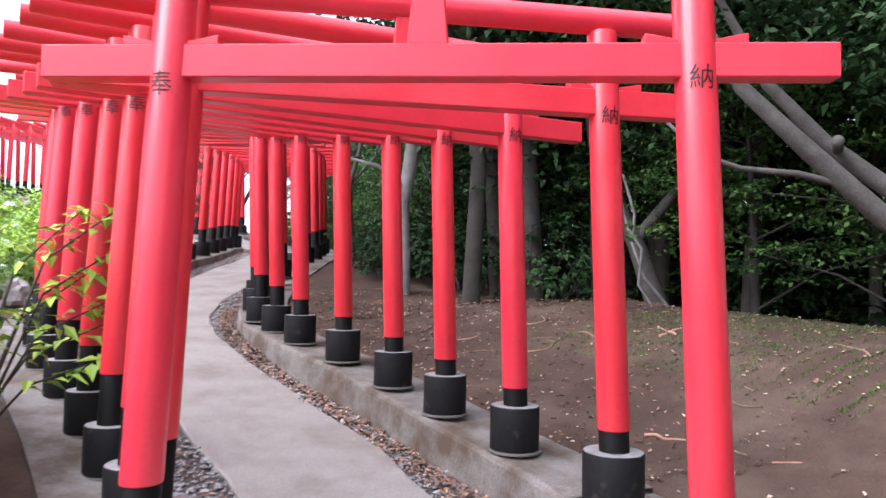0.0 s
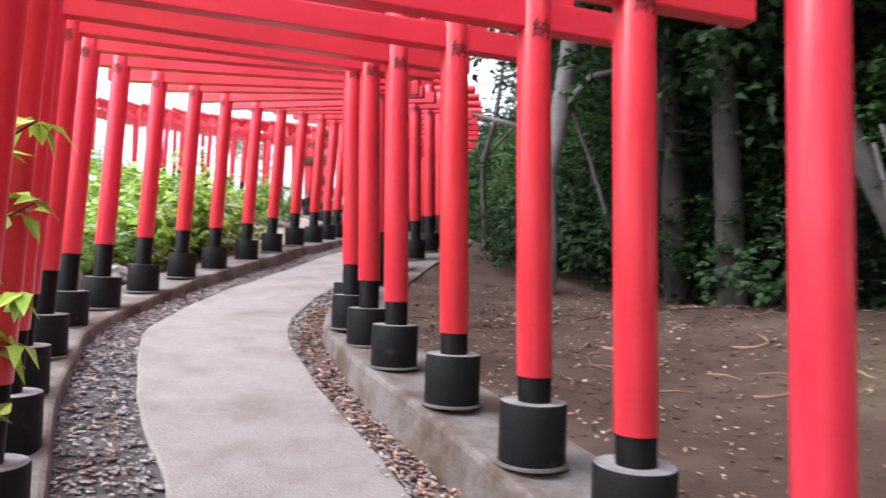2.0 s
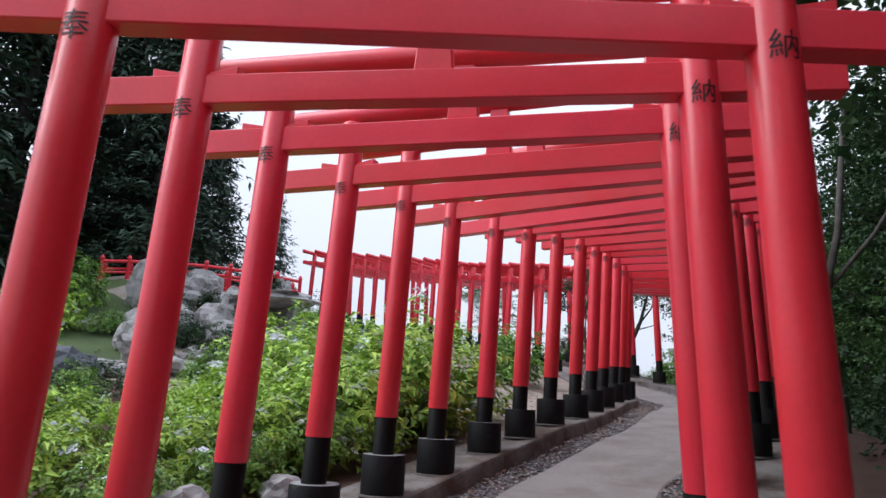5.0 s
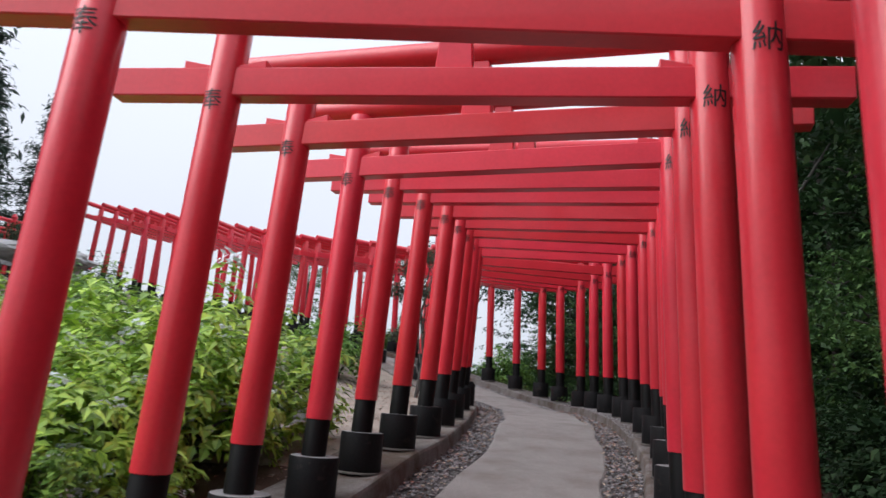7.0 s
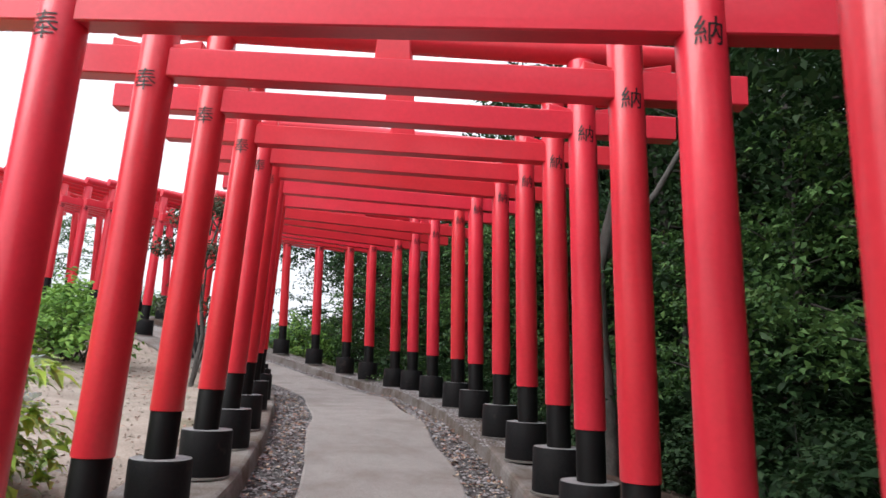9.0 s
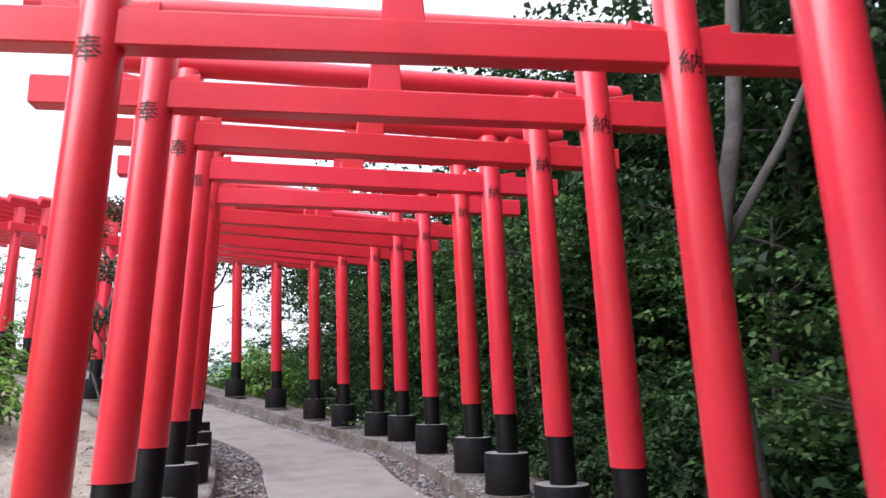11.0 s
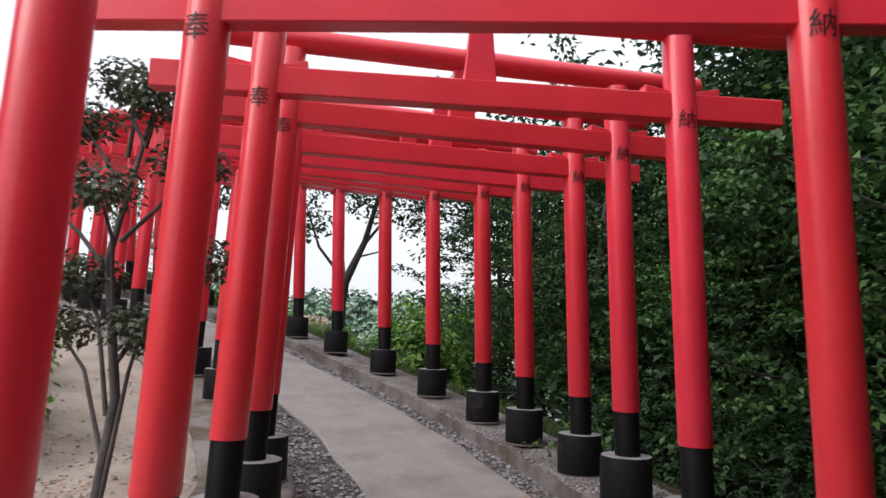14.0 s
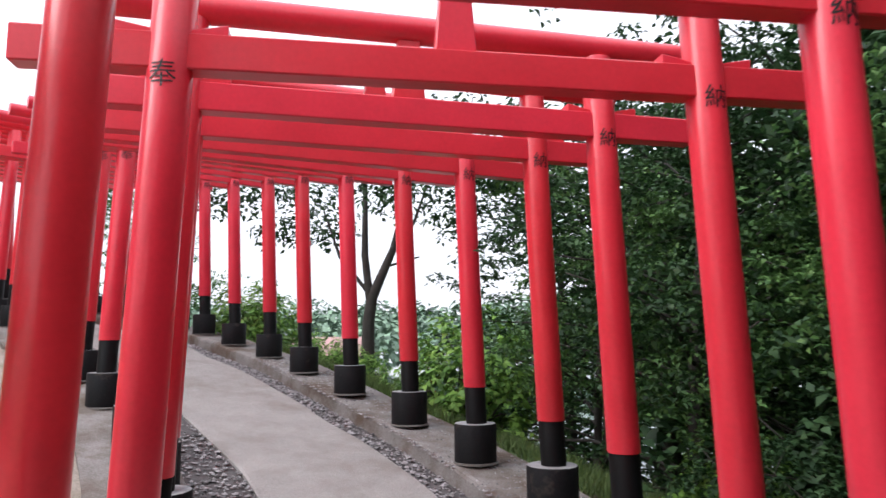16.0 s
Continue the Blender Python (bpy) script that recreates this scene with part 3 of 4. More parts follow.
rng0 = random.Random(7)
HL = "lush green hydrangea bush with pale lacecap flowers"
hyd_a = shrub("hydrangea_bush", HL, "bush", 11, 2.1, 1.6, 285, 0.155, HYDRANGEA, 36, "hydrangeas in the garden")
hyd_b = shrub("hydrangea_bush", HL, "bush", 12, 1.9, 1.4, 260, 0.15, HYDRANGEA, 30, "hydrangeas in the garden")
hyd_c = shrub("hydrangea_bush", "dark green hydrangea bush with few pale flowers", "bush", 13, 2.1, 1.75, 250, 0.155, HYDRANGEA_DARK, 12, "hydrangeas in the garden")


def beside(gate, off):
    """A place off metres to the right of the line at a gate index."""
    i = int(np.clip((gate + 3) * 10, 0, END))
    return DENSE[i, 0] + RIGHT[i, 0] * off, DENSE[i, 1] + RIGHT[i, 1] * off


spots = {"a": [], "b": [], "c": []}
for gate, off, k, which in ((3.0, -3.0, 0.95, "a"), (3.9, -2.85, 1.0, "b"), (4.8, -2.9, 0.9, "b"), (5.8, -2.9, 0.75, "a"), (7.0, -3.0, 0.72, "b"), (8.2, -3.0, 0.66, "a"),
                            (9.3, -2.9, 0.58, "b"), (10.3, -2.85, 0.53, "a"), (11.3, -2.75, 0.60, "a"), (12.3, -2.6, 0.78, "a"), (13.2, -2.65, 0.92, "a"), (14.0, -3.0, 0.85, "b"), (14.7, -2.75, 0.92, "a"),
                            (4.2, -4.6, 0.9, "a"), (6.0, -4.6, 0.85, "b"), (7.6, -4.5, 0.85, "a"), (9.0, -4.4, 0.62, "b"), (10.4, -4.3, 0.50, "b"), (11.6, -4.2, 0.46, "a"), (12.8, -4.2, 0.62, "b"), (14.0, -4.5, 0.95, "a"),
                            (5.5, -6.4, 0.9, "a"), (8.0, -6.6, 0.6, "c"), (10.0, -6.4, 0.5, "b"), (12.0, -6.3, 0.40, "c"), (14.2, -6.4, 0.50, "c"), (9.0, -8.6, 0.5, "a"),
                            (7.2, -2.3, 0.42, "c"), (8.3, -2.3, 0.40, "c"), (9.4, -2.25, 0.38, "c"), (10.4, -2.3, 0.36, "c"), (11.5, -2.2, 0.40, "c")):
    x, y = beside(gate, off)
    spots[which].append((x, y, k))
for x, y, k, which in ((-10.5, 9.0, 0.7, 'a'), (-11.8, 10.6, 0.45, 'b'), (-9.0, 7.0, 0.8, 'a'), (-7.4, 4.6, 0.9, 'b'), (-13.9, 11.6, 0.4, 'a'), (-9.5, 12.6, 0.36, 'b'), (-10.8, 14.0, 0.36, 'c'), (-15.5, 10.5, 0.6, 'b'),
                       (-11.5, 17.6, 0.85, 'c'), (-16.4, 13.8, 0.85, 'a'), (-15.2, 13.0, 0.6, 'b'), (-6.0, 2.4, 0.7, 'a'), (-12.8, 17.0, 0.55, 'b'), (-17.2, 16.6, 0.4, 'c'), (-18.2, 15.6, 0.8, 'a'), (-19.6, 16.9, 0.85, 'c'), (-14.2, 12.4, 0.45, 'a')):
    spots[which].append((x, y, k))
place(hyd_a, spots["a"], rng0)
place(hyd_b, spots["b"], rng0)
place(hyd_c, spots["c"], rng0)


def overhanging_shrub(ends):
    """Long arching shoots that lean over the kerb between two gates, leafy along their tips."""
    rng = np.random.default_rng(77)
    i, lat, dist = locate(np.array([ends[0][0]]), np.array([ends[0][1]]))
    rx, ry = np.array(ends[0][:2]) + RIGHT[i[0]] * (-2.0 - lat[0])
    base = np.array([rx, ry, stand(rx, ry, 0.03)])
    root = new("overhanging_shrub")
    root.matrix_basis = pose(*base)
    pieces, cs = [], []
    for e in ends:
        e = np.array(e) - base
        low = np.array([rng.normal(0, 0.05), rng.normal(0, 0.05), 0])
        mid = low * 0.5 + e * np.array([0.45, 0.45, 0.75])
        pieces.append(tube([low, mid, e], [0.012, 0.009, 0.004], 6))
        for k in range(24):
            f = k / 17
            p = mid * (1 - f) + e * f if k < 18 else e
            cs.append(p + rng.normal(0, 0.012, 3))
    cs = np.array(cs)
    part("stem", mesh_of("stem", *join(pieces), BARK, True), root)
    part("foliage", quads_mesh("foliage", leaves(rng, cs, np.tile([0.15, 0.0, 1.0], (len(cs), 1)), 0.15, 0.075, 0.3, 0.5), HYDRANGEA), root)
    return tagged(root, "fresh green leafy shoots arching over the kerb", "bush")


overhanging_shrub([(-2.25, 5.04, 1.92), (-2.30, 5.12, 1.62), (-2.28, 5.06, 1.26), (-2.40, 5.16, 1.06), (-2.34, 4.96, 0.82), (-2.5, 4.98, 1.40), (-2.56, 5.0, 1.85)])


def limbs_of(rng, height, spread, trunk_r, bend, n_limbs, low):
    """Trunk and limbs of a broadleaf tree, and the ends where the foliage sits."""
    pieces, ends = [], []
    tops = [np.array([0, 0, -0.3]), np.array([bend * 0.25, bend * 0.1, height * 0.3]), np.array([bend * 0.7, bend * 0.2, height * 0.62]), np.array([bend, 0.1 * bend, height * 0.92])]
    trunk = tube(tops, [trunk_r * 1.25, trunk_r, trunk_r * 0.7, trunk_r * 0.2], 10)
    for k in range(n_limbs):
        t = rng.uniform(low, 0.9)
        base = np.array([np.interp(t, [0, .3, .62, .92], [p[j] for p in tops]) for j in range(3)])
        a = k * 2.4 + rng.normal(0, 0.3)
        ln = spread * (1.1 - 0.55 * t) * rng.uniform(0.75, 1.15)
        d = np.array([math.cos(a), math.sin(a), rng.uniform(0.05, 0.6)])
        mid = base + d * ln * 0.5 + np.array([0, 0, 0.08 * ln])
        end = base + d * ln
        pieces.append(tube([base, mid, end], [trunk_r * 0.42 * (1 - 0.5 * t), trunk_r * 0.24 * (1 - 0.5 * t), 0.012], 6))
        ends += [mid, base + d * ln * 0.75, end, end + rng.normal(0, 0.25 * ln, 3)]
    return trunk, join(pieces), np.array(ends)


def broadleaf_tree(name, label, seed, height, spread, trunk_r, bend, n_limbs, low, clump, leaf, per, mat, bark):
    rng = np.random.default_rng(seed)
    trunk, limbs, ends = limbs_of(rng, height, spread, trunk_r, bend, n_limbs, low)
    root = new(name)
    part("trunk", mesh_of("trunk", *join([trunk, limbs]), bark, True), root)
    n = len(ends) * per
    v = rng.normal(0, 1, (n, 3))
    v /= np.linalg.norm(v, axis=1)[:, None]
    size = np.repeat(rng.uniform(0.55, 1.2, len(ends)) * clump, per)
    layer = np.repeat(rng.normal(0, 0.5, (len(ends) * 4, 3)) * np.array([1, 1, 0.8]), -(-per // 4), 0).reshape(len(ends), -1, 3)[:, :per].reshape(-1, 3)
    flat = v * (rng.uniform(0.02, 1.0, n) ** 0.5)[:, None] * np.array([0.62, 0.62, 0.10])
    flat[:, 2] -= 0.45 * (flat[:, 0] ** 2 + flat[:, 1] ** 2)
    c = np.repeat(ends, per, 0) + (layer + flat) * size[:, None]
    nrm = v * 0.35 + np.array([0, 0, 1.0])
    part("crown", quads_mesh("crown", small_leaves(rng, c, nrm, leaf, leaf * 0.6), mat), root)
    return tagged(root, label, "tree")


wood_a = broadleaf_tree("broadleaf_tree", "tall dark green broadleaf tree on the slope", 21, 9.5, 3.2, 0.14, 0.7, 24, 0.12, 0.95, 0.15, 64, BROADLEAF, BARK)
wood_b = broadleaf_tree("broadleaf_tree", "tall dark green broadleaf tree on the slope", 22, 8.0, 2.9, 0.12, -0.8, 22, 0.10, 0.9, 0.12, 92, BROADLEAF, BARK)
wood_c = broadleaf_tree("broadleaf_tree", "mid green broadleaf tree with a low crown", 23, 6.0, 2.6, 0.09, 0.4, 20, 0.06, 0.8, 0.125, 78, BROADLEAF_LIGHT, BARK)
wood_d = broadleaf_tree("woodland_tree", "high-crowned woodland tree with a bare crooked trunk", 24, 10.5, 3.4, 0.13, 1.2, 22, 0.26, 1.1, 0.175, 84, BROADLEAF, BARK)
wood_e = broadleaf_tree("woodland_tree", "dense woodland tree deep in the wood", 28, 13.0, 4.2, 0.18, 0.8, 30, 0.07, 1.55, 0.27, 48, BROADLEAF, BARK)
bush_d = shrub("understorey_shrub", "dark green understorey shrub", "bush", 31, 2.4, 1.9, 190, 0.12, BROADLEAF)
bush_l = shrub("wayside_shrub", "fresh green shrub beside the gates", "bush", 32, 1.5, 1.2, 230, 0.10, FRESH)

ta, tb, tc, td, sd, sl = [], [], [], [], [], []
# trees behind the mound; their lighter leaf colour makes the wood look lit
for gate, off, k in ((-1.5, 9.4, 0.95), (1.0, 9.8, 1.0), (3.0, 9.0, 0.95), (5.0, 9.8, 1.05), (6.6, 8.2, 0.8), (8.2, 8.4, 0.85), (2.0, 7.6, 0.7), (3.9, 7.4, 0.65), (0.2, 8.2, 0.75), (-2.6, 8.6, 0.8), (5.6, 7.3, 0.6), (-0.9, 12.0, 1.2), (2.4, 11.6, 1.2)):
    tc.append((*beside(gate, off), k))
# wood beyond the mound, beside the lower gates
for gate, off, k in ((-2, 8.5, 1), (0, 10.0, 1.05), (1.2, 8.2, 0.95), (2.6, 9.8, 1.1), (4.2, 7.8, 0.9), (5.6, 9.6, 1.0), (7.2, 8.4, 1.0), (8.6, 7.4, 0.9), (10, 9.0, 1.0), (11.6, 7.2, 0.95), (-4, 11, 1.1)):
    td.append((*beside(gate, off), k))
for gate, off, k in ((8.4, 6.4, 1.0), (10.2, 5.4, 1.05), (11.9, 5.0, 1.0), (13.2, 5.0, 0.95), (19.0, 5.9, 0.85), (21.2, 5.9, 0.85), (23.0, 6.0, 0.85)):
    td.append((*beside(gate, off), k))
for gate, off, k in ((-3, 13, 1.1), (3, 13.5, 1.2), (9, 12.5, 1.2)):
    ta.append((*beside(gate, off), k))
for gate, off, k in ((-3, 9.5, 1.0), (-1, 11.5, 1.2), (1, 12.2, 1.3), (2, 10.6, 1.1), (3.6, 11.2, 1.3), (5, 11.0, 1.2), (6.5, 11.2, 1.3), (8, 10.2, 1.2), (9.5, 10.6, 1.3), (11, 9.6, 1.2), (4.6, 8.8, 0.8), (7.6, 7.0, 0.7), (10.6, 5.8, 0.8), (12.4, 5.0, 0.8), (13.4, 4.4, 0.8), (-5, 12, 1.2)):
    sd.append((*beside(gate, off), k))
# deep wood that closes the view
te = []
for gate in np.arange(-8, 25, 2.1):
    te.append((*beside(gate, 15.5 + 2.5 * math.sin(gate * 1.9)), 1.0 + 0.15 * math.sin(gate)))
for x, y, k in ((5.5, -8.0, 1.0), (12.0, -2.5, 1.0), (13.5, 2.5, 1.0), (14.5, 7.5, 1.1), (2, -16, 1.1)):
    te.append((x, y, k))
te += [(*beside(g, 9.6), 0.8) for g in (18.0, 20.4, 22.8, 25.0)] + [(-4.3, 34.5, 0.62), (-3.0, 31.8, 0.6), (-0.2, 27.6, 0.7), (-5.0, 30.8, 0.52)] + [(*beside(g, 7.3), 0.62) for g in (21.5, 23.2, 24.8, 26.2)]
te += [(-0.5, 32.0, 0.9), (1.2, 28.0, 0.9), (-1.8, 36.5, 0.85)]
# hillside right behind the upper gates
for gate, off, k in ((13.4, 7.2, 0.95), (15.0, 7.0, 1.0), (17.2, 7.0, 1.02), (19.5, 6.9, 1.05), (21.8, 7.1, 1.1), (23.4, 7.3, 1.1), (25.0, 7.4, 1.1), (16, 9.0, 1.1), (26, 10.0, 1.0), (27.0, 9.0, 0.8)):
    ta.append((*beside(gate, off), k))
for gate, off, k in ((14.2, 5.0, 0.75), (16.2, 5.1, 0.82), (18.4, 5.2, 0.85), (20.4, 5.3, 0.88), (22.2, 5.3, 0.88), (23.8, 5.4, 0.88), (25.4, 7.6, 1.0), (26.0, 5.6, 0.75), (26.8, 6.8, 0.8)):
    tb.append((*beside(gate, off), k))
for gate, off, k in ((17.4, 3.9, 0.58), (19.4, 3.9, 0.6), (21.4, 3.9, 0.62), (23.0, 3.9, 0.62), (24.6, 4.2, 0.55), (15.2, 3.9, 0.55), (25.4, 4.6, 0.62), (26.2, 4.6, 0.55)):
    tc.append((*beside(gate, off), k))
for gate in np.arange(13.6, 25.2, 0.8):
    sd.append((*beside(gate, 3.0 + 0.2 * math.sin(gate * 3)), 0.55 + 0.06 * math.sin(gate * 5)))
for gate in np.arange(14, 26, 1.2):
    sd.append((*beside(gate, 4.3 + 0.4 * math.sin(gate * 3)), 1.0))
for gate, off, k in ((25.4, 3.4, 0.7), (25.9, 4.6, 0.6), (29.0, 3.0, 0.5), (30.2, 2.9, 0.5), (31.2, 3.0, 0.55), (32.2, 3.2, 0.6), (33, 3.6, 0.9), (28.2, 3.4, 0.5)):
    sl.append((*beside(gate, off), k))
# beside the brow, before the lake
tb += [(-4.0, 26.9, 0.68), (-5.6, 32.0, 0.75)]
ta += [(*beside(g, off), k) for g, off, k in ((20.6, 5.6, 0.85), (22.0, 6.2, 0.9), (23.2, 6.2, 0.9), (24.2, 6.4, 0.85))]
tc += [(-4.7, 30.4, 1.0), (-5.0, 27.6, 0.5), (-15.0, 32.6, 0.7), (-6.4, 31.4, 0.5)]
ta += [(-4.1, 29.0, 0.75)]
sl += [(-6.5, 28.0, 1.1), (-6.9, 30.2, 0.8), (-10.6, 29.9, 0.9), (-11.3, 31.0, 0.9)]
sl += [(-8.9, 21.2, 1.05), (-9.9, 22.6, 0.8), (-11.6, 21.0, 0.8)]
sd += [(-8.3, 8.9, 0.34), (-9.6, 10.6, 0.34), (-9.4, 9.6, 0.36), (-8.9, 14.9, 0.4), (-10.2, 15.2, 0.36), (-11.2, 12.4, 0.34), (-7.9, 7.9, 0.36), (-9.9, 8.0, 0.4), (-7.4, 6.4, 0.4), (-12.2, 11.2, 0.36)]
sd += [(-15.4, 21.6, 0.45), (-14.4, 22.7, 0.45), (-16.9, 19.6, 0.4), (-13.2, 16.4, 0.5)]
rng1 = random.Random(11)
for thing, sp in ((wood_e, te), (wood_a, ta), (wood_b, tb), (wood_c, tc), (wood_d, td), (bush_d, sd), (bush_l, sl)):
    place(thing, sp, rng1)

def built_tree(name, label, boughs, ends, clump, leaf, per, mat, bark, seed):
    """A tree from its own boughs, each a row of (x, y, z, radius), with foliage round the ends."""
    rng = np.random.default_rng(seed)
    root = new(name)
    x0, y0, z0 = boughs[0][0][:3]
    root.matrix_basis = pose(x0, y0, z0)
    pieces = [tube([(q[0] - x0, q[1] - y0, q[2] - z0) for q in b], [q[3] for q in b], 10) for b in boughs]
    part("trunk", mesh_of("trunk", *join(pieces), bark, True), root)
    e = np.array(ends) - np.array([x0, y0, z0])
    n = len(e) * per
    v = rng.normal(0, 1, (n, 3))
    v /= np.linalg.norm(v, axis=1)[:, None]
    c = np.repeat(e, per, 0) + v * (rng.uniform(0.1, 1.0, n) ** 0.5)[:, None] * clump * np.array([1, 1, 0.6])
    part("crown", quads_mesh("crown", small_leaves(rng, c, v * 0.5 + np.array([0, 0, 0.9]), leaf, leaf * 0.6), mat), root)
    return tagged(root, label, "tree")


# a pale bent trunk behind the mound
zb = stand(-0.64, 11.7, 0.2)
built_tree("pale_trunk_tree", "tall tree with a pale grey bent trunk",
           [[(-0.64, 11.7, zb, 0.11), (-0.63, 11.7, 1.9, 0.092), (-0.68, 11.7, 2.65, 0.098), (-0.58, 11.75, 3.3, 0.125), (-0.48, 11.8, 4.1, 0.13), (-0.40, 11.9, 5.4, 0.09), (-0.5, 12.1, 8.0, 0.03)],
            [(-0.56, 11.76, 3.5, 0.05), (-0.2, 11.7, 3.9, 0.042), (0.3, 11.8, 4.05, 0.03), (0.9, 12.0, 4.7, 0.015)],
            [(-0.64, 11.7, 2.9, 0.05), (-1.1, 11.5, 3.25, 0.035), (-1.6, 11.3, 3.35, 0.02)],
            [(0.35, 12.6, 0.9, 0.03), (0.15, 12.4, 2.0, 0.03), (-0.2, 12.1, 3.0, 0.024), (-0.5, 11.85, 3.7, 0.02)]],
           [(-0.5, 12.1, 8.0), (0.9, 12.0, 4.9), (-1.2, 12.3, 7.0), (0.4, 11.6, 6.6), (-0.3, 12.9, 6.0), (1.2, 12.6, 6.0), (-1.5, 11.8, 6.2), (1.6, 11.6, 5.2)], 0.9, 0.13, 260, BROADLEAF, BARK_PALE, 90)

zb = stand(5.6, 6.3, 0.2)
built_tree("leaning_tree", "old grey tree leaning towards the path with a sawn limb",
           [[(5.6, 6.3, zb, 0.19), (4.9, 6.5, 1.62, 0.15), (4.11, 6.6, 2.05, 0.105), (3.4, 6.6, 2.68, 0.09), (2.77, 6.6, 3.27, 0.07), (2.1, 6.8, 4.6, 0.035)],
            [(4.9, 6.5, 1.62, 0.11), (4.45, 6.9, 2.3, 0.095), (3.75, 6.95, 2.82, 0.08), (3.2, 7.0, 3.42, 0.06), (2.6, 7.2, 4.7, 0.03)],
            [(3.85, 6.93, 2.76, 0.06), (3.68, 6.6, 2.78, 0.055)],
            [(3.75, 6.6, 2.36, 0.036), (3.3, 6.6, 2.46, 0.031), (2.77, 6.6, 2.50, 0.026), (2.4, 6.6, 2.62, 0.022), (2.05, 6.6, 2.95, 0.014)]],
           [(2.1, 6.8, 5.0), (2.6, 7.2, 4.6), (3.2, 7.4, 5.0), (1.6, 7.2, 5.6), (4.0, 7.4, 5.2), (1.9, 7.8, 4.6), (4.8, 7.4, 4.6), (5.4, 6.6, 5.4), (3.2, 6.6, 5.9), (4.4, 7.0, 3.9), (3.6, 7.6, 4.1), (5.2, 7.2, 3.8)], 0.9, 0.13, 300, BROADLEAF, BARK_DULL, 91)
zb = stand(3.2, 10.4, 0.2)
vine_hung = built_tree("vine_hung_tree", "dark leaning woodland tree hung with pale bare vines",
                       [[(3.2, 10.4, zb, 0.17), (2.85, 10.5, 2.0, 0.13), (2.3, 10.6, 3.2, 0.11), (2.0, 10.8, 5.6, 0.06)], [(2.8, 10.5, 2.0, 0.09), (3.5, 10.4, 2.9, 0.07), (4.4, 10.2, 4.4, 0.04)]],
                       [(2.0, 10.8, 5.6), (1.4, 10.6, 5.0), (2.6, 11, 5.0), (4.4, 10.2, 4.6), (3.8, 10.8, 5.2), (1.2, 11.2, 4.2), (5.0, 10.6, 4.0), (1.8, 11.4, 3.4), (3.6, 11.2, 3.6)], 1.1, 0.15, 300, BROADLEAF, BARK_DULL, 92)
for bough in ([(2.6, 10.3, 3.0), (2.72, 10.1, 2.4), (2.68, 10.1, 2.0), (2.85, 10.05, 1.5), (3.2, 10.0, 1.05), (3.6, 10.0, 0.9)],
              [(2.5, 10.2, 2.8), (2.62, 10.1, 2.2), (2.8, 10.0, 1.9), (2.75, 10.0, 1.4), (3.0, 10.0, 1.0), (3.4, 9.9, zb + 0.1)]):
    part("vine", mesh_of("vine", *tube([(q[0] - 3.2, q[1] - 10.4, q[2] - zb) for q in bough], [0.022] * len(bough), 6), BARK_PALE, True), vine_hung, "pale bare hanging vine")
zb = stand(-2.1, 16.5, 0.2)
built_tree("roadside_tree", "slim grey tree forking beside the gates",
           [[(-2.1, 16.5, zb, 0.075), (-2.12, 16.5, 2.3, 0.062), (-2.2, 16.52, 3.0, 0.06), (-2.22, 16.55, 3.6, 0.056), (-2.02, 16.6, 4.4, 0.05), (-1.8, 16.7, 6.5, 0.03)],
            [(-2.22, 16.55, 3.6, 0.035), (-1.6, 16.8, 4.4, 0.03), (-0.9, 17.0, 5.6, 0.015)]],
           [(-1.6, 16.7, 6.5), (-0.4, 17.0, 6.0), (-1.0, 16.4, 5.8), (-1.4, 17.3, 6.2), (-0.6, 16.0, 6.6), (-0.2, 17.8, 5.6), (-1.2, 18.0, 6.4), (-0.9, 15.4, 5.4)], 0.9, 0.12, 320, BROADLEAF, BARK_DULL, 93)
# a dark tree beyond the bend, its boughs reaching out above the gates
ox, oy = beside(10.6, 4.4)
zb = stand(ox, oy, 0.2)
reach = [(*beside(g, off), float(np.interp(g, [8, 14], [6.0, 7.2])) + up) for g, off, up in ((8.6, 1.6, 0.3), (9.2, 3.0, -0.2), (9.8, 0.9, 0.1), (10.3, 2.2, 0.6), (10.9, 0.5, 0.2), (11.2, 1.8, -0.1), (11.7, 3.2, 0.2), (12.1, 0.7, 0.3),
                                                                                             (12.6, 1.9, 0.0), (13.2, 2.9, 0.2), (13.6, 1.0, 0.4), (10.0, 3.6, 0.9), (12.2, 3.9, 0.9), (9.0, 4.4, 0.6), (13.8, 3.6, 0.6), (11.0, 4.4, 1.4))]
built_tree("overhanging_tree", "dark broadleaf tree with boughs high above the gates",
           [[(ox, oy, zb, 0.15), (ox + 0.1, oy, 3.2, 0.13), (ox - 0.1, oy + 0.1, 5.0, 0.10), (ox - 0.2, oy + 0.1, 7.6, 0.04)]]
           + [[(ox - 0.05, oy + 0.05, 4.0 + 0.12 * k, 0.05), ((ox + e[0]) / 2, (oy + e[1]) / 2, e[2] - 0.1, 0.03), (*e, 0.012)] for k, e in enumerate(reach)],
           reach, 1.0, 0.135, 250, BROADLEAF, BARK, 96)
